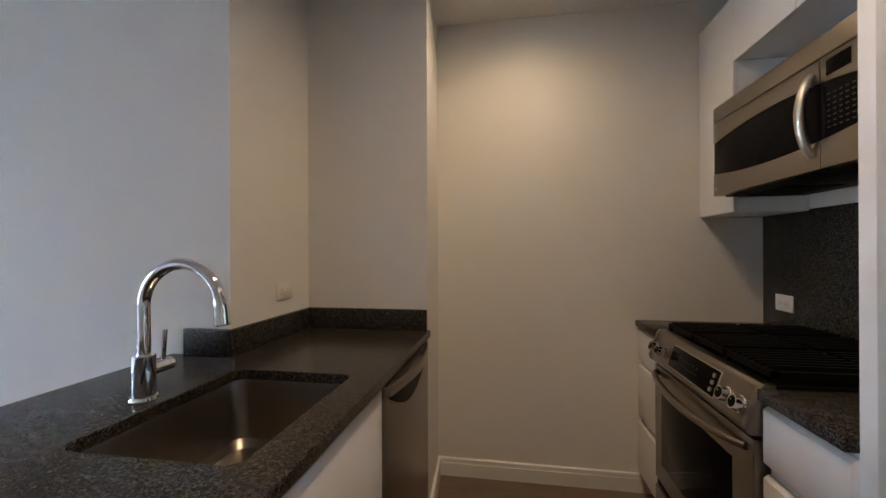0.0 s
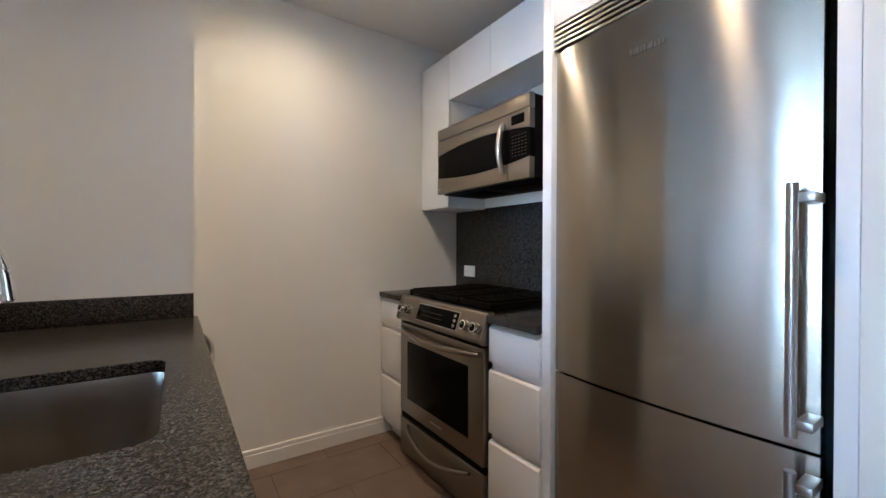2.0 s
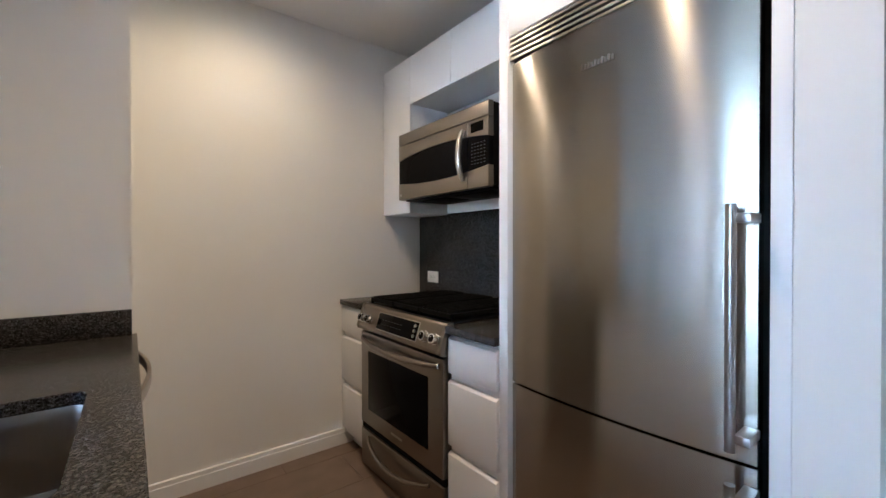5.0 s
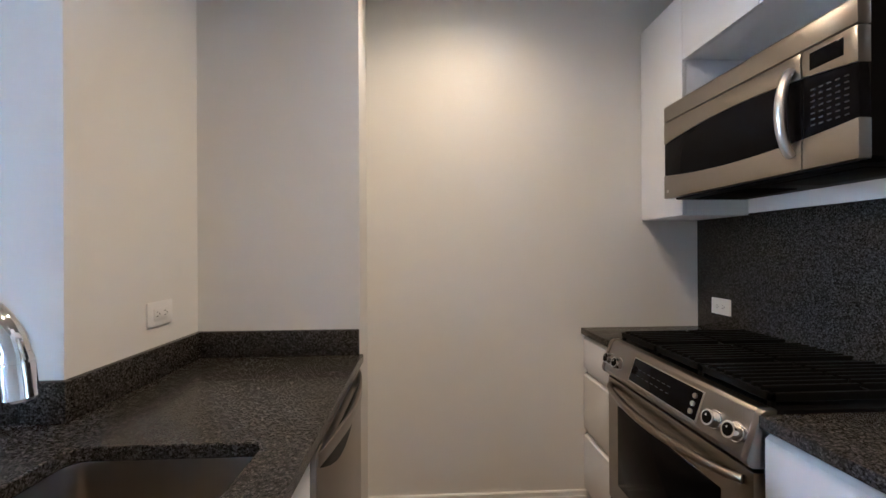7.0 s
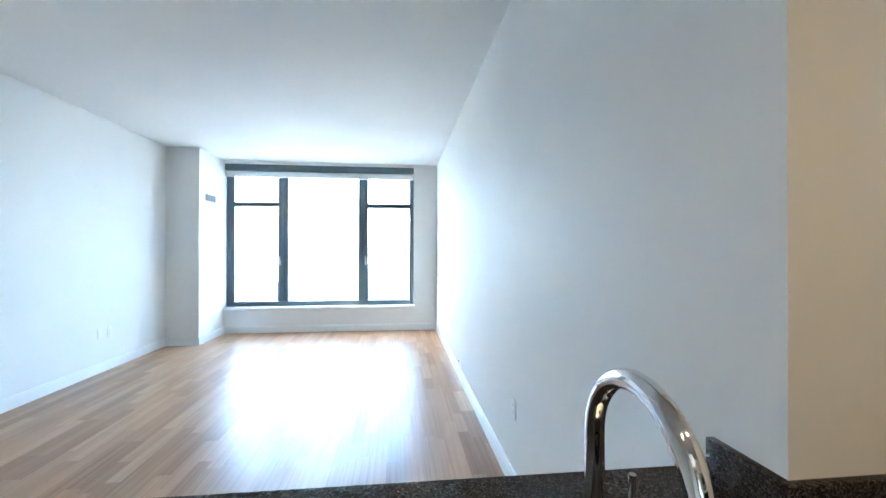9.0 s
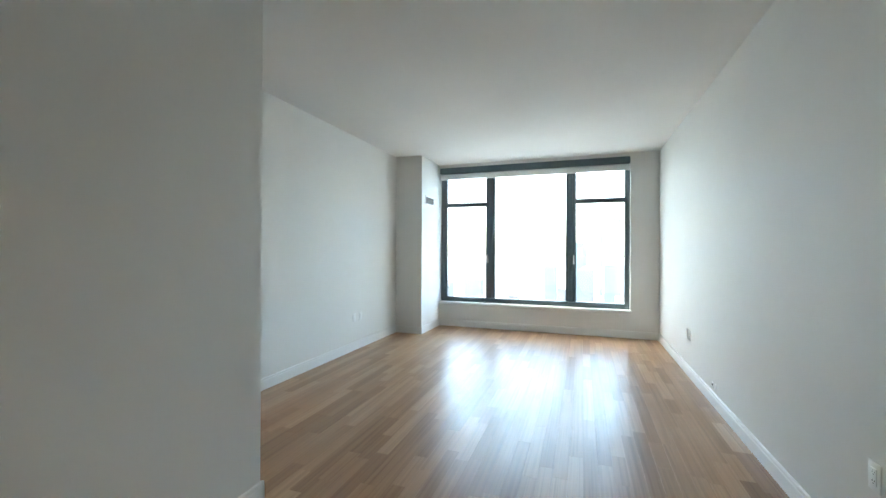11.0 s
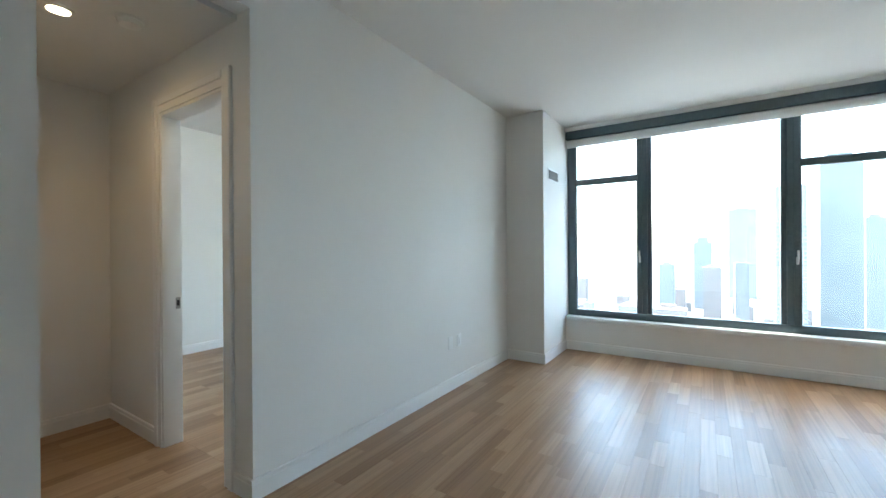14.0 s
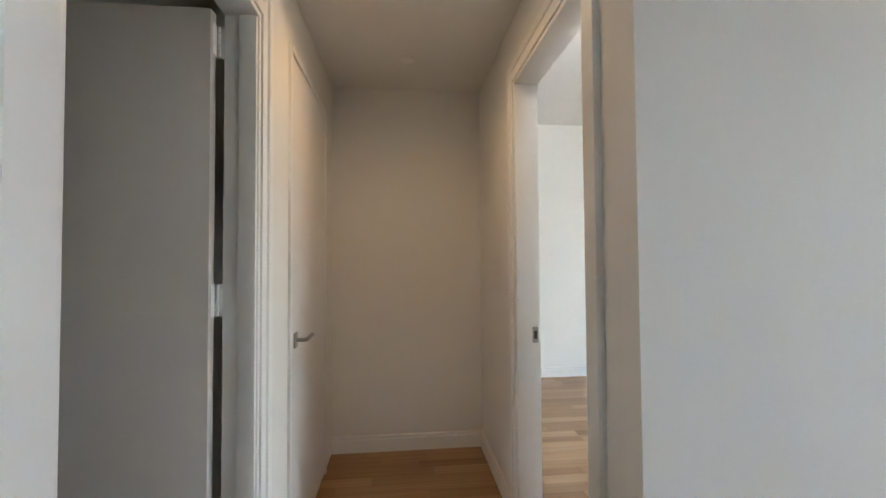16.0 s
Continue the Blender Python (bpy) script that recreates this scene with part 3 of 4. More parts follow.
CF = 0.262
cab = thing("sink_cabinet", (0, 1.6, 0), "white lacquered base cabinet under the sink counter", "cabinet")
part("body", one(-0.30, 0.24, 1.06, 1.10, 0.0, 0.890, 0.002), LACQUER, cab)
part("back", one(-0.30, -0.28, 1.10, NORTH, 0.0, 0.890, 0.001), LACQUER, cab)
part("toe_kick", one(0.18, 0.195, 1.10, 2.12, 0.0, 0.10, 0.001), LACQUER, cab)
part("top_rail", one(0.20, 0.238, 1.10, 2.12, 0.850, 0.890, 0.001), LACQUER, cab)
for a, b in ((1.062, 1.585), (1.589, 2.118)):
    part("door", one(0.243, CF, a, b, 0.12, 0.872, 0.002), LACQUER, cab)

dw = thing("dishwasher", (0, 2.42, 0), "stainless steel dishwasher with a bowed handle", "dishwasher")
part("tub", one(-0.29, 0.22, 2.128, 2.75, 0.02, 0.88, 0.003), BLACK, dw)
part("door", one(0.222, 0.272, 2.132, 2.735, 0.11, 0.876, 0.004), STEEL_OVEN, dw)
ys = [2.16 + 0.55 * k / 18 for k in range(19)]
bm = bmesh.new()
prism(bm, [(y, 0.836) for y in ys] + [(y, 0.828 - 0.085 * math.sin(math.pi * k / 18)) for k, y in reversed(list(enumerate(ys)))], "x", 0.270, 0.2745, 0.0008)
part("grip_pocket", bm, BLACK, dw, "dark crescent grip recess")
bm = bmesh.new()
prs = [(0.276 + 0.034 * math.sin(math.pi * k / 16), 2.14 + 0.585 * k / 16) for k in range(17)]
prism(bm, prs + [(x - 0.011, y) for x, y in prs[::-1]], "z", 0.838, 0.870, 0.002)
part("handle", bm, STEEL_OVEN, dw)
part("kick_plate", one(0.17, 0.19, 2.14, 2.73, 0.0, 0.10, 0.002), BLACK, dw)


def outlet(name, at, face, label, lay=False, kind_="duplex", w=0.075, h=0.118):
    """A cover plate with its sockets on a wall; face is the way it looks."""
    ob = new(name)
    ob.empty_display_size = 0.03
    turn = {"e": 0, "n": 90, "w": 180, "s": 270}[face]
    ob.matrix_basis = Matrix.Translation(at) @ Matrix.Rotation(radians(turn), 4, "Z") @ Matrix.Rotation(radians(90 if lay else 0), 4, "X")
    tagged(ob, label, "wall outlet")
    keep = ob.matrix_basis.copy()
    ob.matrix_basis = Matrix.Identity(4)
    plate = part("plate", one(0.0, 0.006, -w / 2, w / 2, -h / 2, h / 2, 0.0025), PLASTIC, ob)
    if kind_ == "duplex":
        part("insert", one(0.005, 0.0085, -0.017, 0.017, -0.034, 0.034, 0.001), PLASTIC, ob)
        for z in (-0.018, 0.018):
            bm = bmesh.new()
            for y, a in ((-0.0065, 0.0085), (0.0065, 0.007)):
                box(bm, 0.0075, 0.0088, y - 0.0011, y + 0.0011, z - a / 2 + 0.002, z + a / 2 + 0.002)
            cyl(bm, (0.0075, 0, z - 0.008), (0.0088, 0, z - 0.008), 0.0024, seg=10)
            part("slots", bm, SLOT, ob)
    elif kind_ == "jack":
        part("jack", one(0.005, 0.010, -0.011, 0.011, -0.009, 0.009, 0.001), SLOT, ob)
    ob.matrix_basis = keep
    return ob


outlet("wall_outlet", (-0.318, 2.553, 1.113), "e", "white duplex outlet laid sideways above the granite upstand", True)
outlet("wall_outlet", (1.879, 3.055, 1.035), "w", "white duplex outlet laid sideways on the granite splash", True)
outlet("wall_outlet", (-4.715, SOUTH, 0.45), "n", "white blank wall plate low on the wall", False, "blank")
outlet("wall_outlet", (-4.875, SOUTH, 0.45), "n", "white duplex outlet low on the wall", False)
outlet("wall_outlet", (-5.085, NORTH, 0.455), "s", "white blank wall plate low on the wall", False, "blank", 0.07)
outlet("wall_outlet", (-4.985, NORTH, 0.455), "s", "white duplex outlet low on the wall", False, "duplex", 0.07)
outlet("wall_outlet", (-2.0, NORTH, 0.48), "s", "white duplex outlet on the wall past the peninsula", False)
outlet("data_outlet", (-4.14, NORTH, 0.178), "s", "small white cable outlet just above the baseboard", False, "jack", 0.045, 0.05)
outlet("data_outlet", (-4.06, NORTH, 0.175), "s", "small blank cable plate above the baseboard", False, "blank", 0.03, 0.06)

# ---- kitchen units along the side wall ----
RY0, RY1 = 2.172, 2.932       # range
FPY = 1.883                   # fridge side panel's kitchen face
CX = 1.280                    # worktop's front edge
DF = 1.292                    # drawer fronts


def drawer_unit(y0, y1, label):
    u = thing("drawer_cabinet", ((DF + KE) / 2, (y0 + y1) / 2, 0), label, "cabinet", "white drawer units")
    part("body", one(DF + 0.021, KE - 0.002, y0 + 0.001, y1 - 0.001, 0.095, 0.882, 0.001), LACQUER, u)
    part("toe_kick", one(DF + 0.07, DF + 0.085, y0 + 0.001, y1 - 0.001, 0.0, 0.095, 0.001), LACQUER, u)
    for z0, z1 in ((0.722, 0.868), (0.425, 0.688), (0.13, 0.391)):
        bm = bmesh.new()
        prism(bm, [(DF, z0), (DF + 0.02, z0), (DF + 0.02, z1 + 0.004), (DF + 0.012, z1 + 0.004), (DF, z1 - 0.006)], "y", y0 + 0.002, y1 - 0.002, 0.0015)
        part("drawer_front", bm, LACQUER, u)
    for z in (0.692, 0.395):
        part("grip_channel", one(DF + 0.0185, DF + 0.0208, y0 + 0.004, y1 - 0.004, z, z + 0.03), LACQUER, u)
    return u


drawer_unit(FPY + 0.001, RY0 - 0.006, "white handleless drawer unit between fridge and range")
drawer_unit(RY1 + 0.006, KN - 0.002, "narrow white handleless drawer unit in the corner")
for a, b, lab in ((FPY + 0.001, RY0 - 0.004, "speckled dark granite worktop beside the fridge"), (RY1 + 0.004, KN - 0.001, "speckled dark granite worktop strip in the corner")):
    wt = part("worktop", one(CX, KE - 0.021, a, b, 0.885, 0.915, 0.003), GRANITE)
    tagged(wt, lab, "countertop")
sp = part("granite_splash", one(KE - 0.02, KE, FPY + 0.001, KN - 0.001, 0.885, 1.452, 0.001), GRANITE)
tagged(sp, "full-height speckled dark granite splash behind the range", "backsplash")

# range
rg = thing("range", (1.58, (RY0 + RY1) / 2, 0), "slide-in stainless steel gas range with a black top", "stove")
part("side_body", one(1.325, 1.875, RY0 + 0.001, RY1 - 0.001, 0.03, 0.90, 0.003), STEEL_OVEN, rg)
part("plinth", one(1.34, 1.86, RY0 + 0.02, RY1 - 0.02, 0.0, 0.03), BLACK, rg)
part("cooktop", one(1.315, 1.876, RY0 - 0.001, RY1 + 0.001, 0.9005, 0.922, 0.005), BLACK, rg)
PROF = [(1.275, 0.785), (1.260, 0.792), (1.256, 0.808), (1.292, 0.912), (1.302, 0.921), (1.33, 0.923), (1.33, 0.785)]
PN = Vector((-0.945, 0, 0.327))


def on_panel(y, s, off=0.0):
    """A point on the slanted control panel; s from its lower to its upper edge."""
    return Vector((1.256 + 0.036 * s, y, 0.808 + 0.104 * s)) + PN * off


def panel_plate(y0, y1, s0, s1, off, thick, bevel=0.0):
    bm = bmesh.new()
    prism(bm, [tuple(on_panel(0, s, o))[0::2] for s, o in ((s0, off - thick), (s0, off), (s1, off), (s1, off - thick))], "y", y0, y1, bevel)
    return bm


bm = bmesh.new()
prism(bm, PROF, "y", RY0 + 0.020, RY1 - 0.020, 0.002)
pan = part("control_panel", bm, STEEL_OVEN, rg)
for a, b in ((RY0 - 0.002, RY0 + 0.0195), (RY1 - 0.0195, RY1 + 0.002)):
    bm = bmesh.new()
    prism(bm, [(x - 0.003 if x < 1.32 else x, z + (0.002 if z > 0.9 else 0)) for x, z in PROF], "y", a, b, 0.004)
    part("end_cap", bm, STEEL_OVEN, rg)
part("display_rim", panel_plate(2.352, 2.722, 0.08, 0.90, 0.002, 0.006, 0.0015), NICKEL, rg, "thin bright rim round the display")
dsp = part("display", panel_plate(2.358, 2.716, 0.115, 0.865, 0.004, 0.006, 0.001), BLACKGLASS, rg)
bm = bmesh.new()
for k in range(7):
    for s0 in (0.36, 0.56):
        y = 2.49 + 0.028 * k
        prism(bm, [tuple(on_panel(0, q, o))[0::2] for q, o in ((s0, 0.0035), (s0, 0.0046), (s0 + 0.03, 0.0046), (s0 + 0.03, 0.0035))], "y", y, y + 0.015)
part("display_marks", bm, KEYMARK, dsp)
for s0 in (0.28, 0.49, 0.70):
    bm = bmesh.new()
    cyl(bm, on_panel(2.379, s0, 0.003), on_panel(2.379, s0, 0.0085), 0.0075, seg=14)
    part("button", bm, NICKEL, rg)
for y in (2.216, 2.288, 2.800, 2.872):
    bm = bmesh.new()
    cyl(bm, on_panel(y, 0.42, -0.002), on_panel(y, 0.42, 0.008), 0.0265, 0.0245, 28)
    cyl(bm, on_panel(y, 0.42, 0.008), on_panel(y, 0.42, 0.030), 0.0225, 0.021, 32)
    kn = part("knob", bm, CHROME, rg)
    bm = bmesh.new()
    cyl(bm, on_panel(y, 0.42, 0.030), on_panel(y, 0.42, 0.0315), 0.0165, 0.0155, 24)
    part("knob_face", bm, BLACK, kn)
    bm = bmesh.new()
    cyl(bm, on_panel(y, 0.42, 0.0315) + Vector((0, 0, 0.006)), on_panel(y, 0.42, 0.0325) + Vector((0, 0, 0.006)), 0.003, seg=8)
    part("pointer_dot", bm, CHROME, kn)
DX = 1.278
part("oven_door", one(DX, 1.322, RY0 + 0.008, RY1 - 0.008, 0.268, 0.772, 0.005), STEEL_OVEN, rg)
part("door_window", one(DX - 0.003, DX + 0.004, 2.285, 2.84, 0.355, 0.675, 0.003), BLACKGLASS, rg)
part("name_bar", one(DX - 0.0025, DX + 0.001, 2.50, 2.60, 0.308, 0.317, 0.001), NICKEL, rg)


def bowed_bar(y0, y1, z, drop, out, r, x):
    pts = []
    for k in range(21):
        s = k / 20
        pts.append((x - 0.004 - out * math.sin(math.pi * s) ** 0.55, y0 + (y1 - y0) * s, z - drop * math.sin(math.pi * s)))
    bm = bmesh.new()
    tube(bm, pts, [r * (0.75 + 0.25 * math.sin(math.pi * k / 20)) for k in range(21)], 20)
    return bm


part("door_handle", bowed_bar(RY0 + 0.035, RY1 - 0.035, 0.742, 0.012, 0.05, 0.0145, DX), STEEL_OVEN, rg)
part("drawer_gap", one(DX + 0.01, 1.322, RY0 + 0.006, RY1 - 0.006, 0.235, 0.267), BLACK, rg)
part("warming_drawer", one(DX, 1.322, RY0 + 0.008, RY1 - 0.008, 0.035, 0.234, 0.005), STEEL_OVEN, rg)
part("drawer_handle", bowed_bar(RY0 + 0.10, RY1 - 0.10, 0.205, 0.05, 0.045, 0.0125, DX), STEEL_OVEN, rg)
for y0, y1 in ((RY0 + 0.02, RY0 + 0.262), (RY0 + 0.266, RY0 + 0.496), (RY0 + 0.50, RY1 - 0.02)):
    bm = bmesh.new()
    for x0, x1, a, b in ((1.332, 1.348, y0, y1), (1.838, 1.85, y0, y1), (1.332, 1.85, y0, y0 + 0.013), (1.332, 1.85, y1 - 0.013, y1), (1.59, 1.602, y0, y1)):
        box(bm, x0, x1, a, b, 0.934, 0.954, 0.002, 1)
    for k in range(1, 8):
        yy = y0 + (y1 - y0) * k / 8
        box(bm, 1.336, 1.59, yy - 0.0055, yy + 0.0055, 0.940, 0.964, 0.002, 1)
        box(bm, 1.602, 1.848, yy - 0.0055, yy + 0.0055, 0.940, 0.964, 0.002, 1)
    for x in (1.340, 1.844):
        for y in (y0 + 0.006, y1 - 0.006):
            box(bm, x - 0.006, x + 0.006, y - 0.006, y + 0.006, 0.9215, 0.938)
    part("grate", bm, IRON, rg)
for x in (1.46, 1.72):
    for y in (RY0 + 0.14, RY0 + 0.38, RY1 - 0.14):
        bm = bmesh.new()
        cyl(bm, (x, y, 0.9215), (x, y, 0.928), 0.045, 0.042, 24)
        cyl(bm, (x, y, 0.928), (x, y, 0.934), 0.032, 0.028, 24)
        part("burner", bm, IRON, rg)

# upper cabinets
UF = 1.592
up = thing("upper_cabinet", (1.75, 3.06, 1.445), "tall white lacquered wall cabinet in the corner", "cabinet")
part("body", one(UF + 0.02, KE - 0.001, 2.902, KN - 0.001, 1.445, 2.38, 0.001), LACQUER, up)
part("door", one(UF, UF + 0.0195, 2.902, KN - 0.002, 1.445, 2.38, 0.0015), LACQUER, up)
br = thing("bridge_cabinet", (1.75, 2.4, 2.10), "white lacquered cabinet bridging over the microwave niche", "cabinet")
part("body", one(UF + 0.02, KE - 0.001, FPY + 0.001, 2.9005, 2.10, 2.38, 0.001), LACQUER, br)
for a, b in ((FPY + 0.002, 2.513), (2.516, 2.9)):
    part("door", one(UF, UF + 0.0195, a, b, 2.096, 2.38, 0.0015), LACQUER, br)
nb = part("niche_back", one(KE - 0.022, KE - 0.001, FPY + 0.001, 2.9, 1.453, 2.099, 0.001), LACQUER)
tagged(nb, "white lacquered panel behind the microwave", "panel")

# microwave
MY0, MY1, MX, MZ0, MZ1 = 2.150, 2.899, 1.512, 1.513, 1.897
mw = thing("microwave", (1.7, (MY0 + MY1) / 2, MZ0), "over-range stainless microwave with black glass and bowed handle", "microwave")
part("case", one(MX + 0.034, KE - 0.023, MY0 + 0.001, MY1 - 0.001, MZ0 + 0.006, MZ1 - 0.002, 0.004), BLACK, mw)
bm = bmesh.new()
prism(bm, [(MX + 0.004, MZ1 - 0.068), (MX, MZ1 - 0.066), (MX, MZ1 - 0.008), (MX + 0.006, MZ1), (MX + 0.0335, MZ1), (MX + 0.0335, MZ1 - 0.068)], "y", MY0, MY1, 0.001)
part("vent_panel", bm, STEEL_OVEN, mw)
KEYY = 2.29


def lens_z(y, upper):
    """The curved edges of the dark glass across the whole front."""
    s = (y - MY0) / (MY1 - MY0)
    mid = 1 - (2 * s - 1) ** 2
    return (1.738 + 0.030 * mid if upper else 1.609 - 0.024 * mid)


def front_strip(y0, y1, lo, hi, x0, x1):
    bm = bmesh.new()
    n = 14
    ys = [y0 + (y1 - y0) * k / n for k in range(n + 1)]
    prism(bm, [(y, lo(y)) for y in ys] + [(y, hi(y)) for y in ys[::-1]], "x", x0, x1, 0.0012)
    return bm


for a, b, nm in ((KEYY + 0.0015, MY1, "door"), (MY0, KEYY - 0.0015, "keypad_panel")):
    up_ = part(nm, front_strip(a, b, lambda y: lens_z(y, True) + 0.0005, lambda y: MZ1 - 0.0715, MX, MX + 0.033), STEEL_OVEN, mw)
    part("lower_rail", front_strip(a, b, lambda y: MZ0, lambda y: lens_z(y, False) - 0.0005, MX, MX + 0.033), STEEL_OVEN, up_)
    part("dark_glass", front_strip(a, b, lambda y: lens_z(y, False), lambda y: lens_z(y, True), MX + 0.003, MX + 0.032), BLACKGLASS, up_)
part("clock", one(MX - 0.0012, MX + 0.002, 2.182, 2.266, 1.768, 1.812, 0.0005), DISPLAY, mw)
bm = bmesh.new()
for r in range(7):
    for c in range(5):
        y = 2.172 + 0.021 * c
        z = 1.622 + 0.0155 * r
        box(bm, MX + 0.0015, MX + 0.0032, y, y + 0.010, z, z + 0.0035)
part("key_legends", bm, KEYMARK, mw)
part("mark", one(MX - 0.001, MX + 0.001, MY1 - 0.03, MY1 - 0.018, 1.534, 1.546), NICKEL, mw)
pts = []
for k in range(19):
    s = k / 18
    pts.append((MX - 0.002 - 0.032 * math.sin(math.pi * s) ** 0.6, KEYY + 0.028, 1.555 + 0.235 * s))
bm = bmesh.new()
tube(bm, pts, [0.011 + 0.003 * math.sin(math.pi * k / 18) for k in range(19)], 20)
part("handle", bm, NICKEL, mw, "bowed satin handle")
bm = one(MX + 0.036, KE - 0.05, MY0 + 0.02, MY1 - 0.02, MZ0 - 0.006, MZ0 + 0.0055, 0.002)
und = part("underside", bm, BLACK, mw)
for a, b in ((MY0 + 0.06, MY0 + 0.33), (MY1 - 0.33, MY1 - 0.06)):
    part("grease_filter", one(1.60, 1.772, a, b, MZ0 - 0.010, MZ0 - 0.0062, 0.0015), IRON, und)

# fridge and its housing
FX0 = 1.308
FY0, FY1 = 1.132, 1.838
fh = thing("fridge_housing", (1.6, 1.5, 0), "white lacquered panels built round the fridge", "cabinet")
part("side_panel", one(FX0 - 0.004, KE - 0.001, 1.843, FPY, 0.0, 2.38, 0.0015), LACQUER, fh)
part("side_panel", one(FX0 + 0.001, KE - 0.001, 1.0765, 1.112, 0.0, 2.38, 0.0015), LACQUER, fh)
part("top_panel", one(FX0 + 0.001, FX0 + 0.02, 1.1125, 1.8425, 1.976, 2.38, 0.0015), LACQUER, fh)
part("end_panel", one(FX0 + 0.004, FX0 + 0.0065, 0.955, 1.0763, 0.0, KTOP - 0.001), WALL, fh)
fr = thing("fridge", (1.6, 1.485, 0), "tall brushed stainless fridge over a bottom freezer", "refrigerator")
part("cabinet", one(FX0 + 0.062, KE - 0.02, FY0 - 0.012, FY1, 0.02, 1.885, 0.003), BLACK, fr)
part("plinth", one(FX0 + 0.05, FX0 + 0.061, FY0, FY1, 0.0, 0.09), BLACK, fr)
SPLIT = 0.766


def bowed_door(z0, z1):
    """A door whose face swells a little towards its middle."""
    bm = bmesh.new()
    n = 40
    front = [(FX0 + 0.014 - 0.024 * (1 - (2 * k / n - 1) ** 2), FY0 + 0.003 + (FY1 - FY0 - 0.006) * k / n) for k in range(n + 1)]
    prism(bm, front + [(FX0 + 0.054, FY1 - 0.003), (FX0 + 0.054, FY0 + 0.003)], "z", z0, z1)
    return bm


for z0, z1, nm, lab in ((SPLIT + 0.004, 1.880, "fridge_door", "tall brushed steel door"), (0.095, SPLIT - 0.004, "freezer_door", "lower brushed steel door")):
    dd = part(nm, bowed_door(z0, z1), STEEL, fr, lab)
    part("gasket", one(FX0 + 0.0545, FX0 + 0.0615, FY0 + 0.01, FY1 - 0.01, z0 + 0.01, z1 - 0.01), RUBBER, dd)
    h0, h1 = (0.812, 1.335) if nm == "fridge_door" else (0.27, 0.742)
    bm = bmesh.new()
    cyl(bm, (1.255, 1.166, h0), (1.255, 1.166, h1), 0.0105, seg=22)
    hh = part("handle", bm, LEVER, dd, "round steel bar handle")
    for z in (h0 + 0.03, h1 - 0.03):
        part("standoff", one(1.251, FX0 + 0.012, 1.1295, 1.158, z - 0.010, z + 0.010, 0.002), LEVER, hh)
gr = part("grille_frame", one(FX0 + 0.03, FX0 + 0.05, 1.113, 1.8425, 1.886, 1.976), BLACK, fr)
for k in range(5):
    z = 1.892 + 0.0175 * k
    bm = bmesh.new()
    prism(bm, [(FX0 + 0.004, z), (FX0 + 0.026, z + 0.004), (FX0 + 0.026, z + 0.014), (FX0 + 0.004, z + 0.0095)], "y", 1.115, 1.8415, 0.001)
    part("slat", bm, NICKEL, gr)
for y in (1.30, 1.66):
    part("slat_rib", one(FX0 + 0.008, FX0 + 0.028, y, y + 0.003, 1.889, 1.974), NICKEL, gr)
bm = bmesh.new()
for k in range(10):
    y = 1.548 - 0.0103 * k
    box(bm, FX0 - 0.0135, FX0 - 0.004, y - 0.0072, y, 1.754, 1.772 - 0.003 * (k % 2), 0.0008, 1)
part("name_plate", bm, LEVER, fr, "small raised metal lettering")

# intercom
ic = thing("intercom", (1.5, 0.955, 1.22), "white wall intercom handset with a coiled cord", "intercom")
part("base", one(1.428, 1.545, 0.935, 0.955, 1.115, 1.335, 0.006), PLASTIC, ic)
bm = bmesh.new()
prism(bm, [(0.934, 1.135), (0.900, 1.138), (0.887, 1.150), (0.890, 1.175), (0.902, 1.205), (0.905, 1.240), (0.900, 1.275), (0.888, 1.300), (0.890, 1.322), (0.905, 1.332), (0.934, 1.332)], "x", 1.434, 1.490, 0.004)
part("handset", bm, PLASTIC, ic)
part("cradle_gap", one(1.430, 1.433, 0.931, 0.9345, 1.25, 1.325), SLOT, ic)
bm = bmesh.new()
for k in range(9):
    z = 1.128 + 0.021 * k
    box(bm, 1.505, 1.535, 0.931, 0.936, z, z + 0.008, 0.001, 1)
part("speaker_slots", bm, VENTGREY, ic)
bm = bmesh.new()
pts = []
for k in range(260):
    u = k / 259
    pts.append((1.470 + 0.009 * math.cos(k * 0.95) + 0.03 * math.sin(math.pi * u), 0.928 + 0.009 * math.sin(k * 0.95), 1.118 - 0.10 * math.sin(math.pi * u)))
tube(bm, pts, 0.002, 6)
part("cord", bm, PLASTIC, ic, "coiled white cord")

# ---- fixtures ----
def downlight(x, y, z, label, power, color=(1.0, 0.635, 0.355)):
    d = thing("downlight", (x, y, z), label, "ceiling lamp", "recessed downlights")
    bm = bmesh.new()
    prof = [(0.046, -0.001), (0.05, -0.006), (0.068, -0.005), (0.072, -0.0005)]
    rings = [[bm.verts.new((x + r * math.cos(2 * math.pi * k / 40), y + r * math.sin(2 * math.pi * k / 40), z + dz)) for k in range(40)] for r, dz in prof]
    for a, b in zip(rings, rings[1:]):
        for k in range(40):
            bm.faces.new((a[k], a[(k + 1) % 40], b[(k + 1) % 40], b[k]))
    part("trim_ring", bm, PLASTIC, d)
    bm = bmesh.new()
    cyl(bm, (x, y, z - 0.0005), (x, y, z - 0.004), 0.0475, seg=40)
    part("lens", bm, LAMPGLOW, d)
    la = new("downlight_lamp", bpy.data.lights.new("downlight_lamp", "SPOT"))
    la.data.energy, la.data.color = power, color
    la.data.spot_size, la.data.spot_blend, la.data.shadow_soft_size = radians(164), 0.9, 0.04
    la.matrix_world = Matrix.Translation((x, y, z - 0.012))
    return d


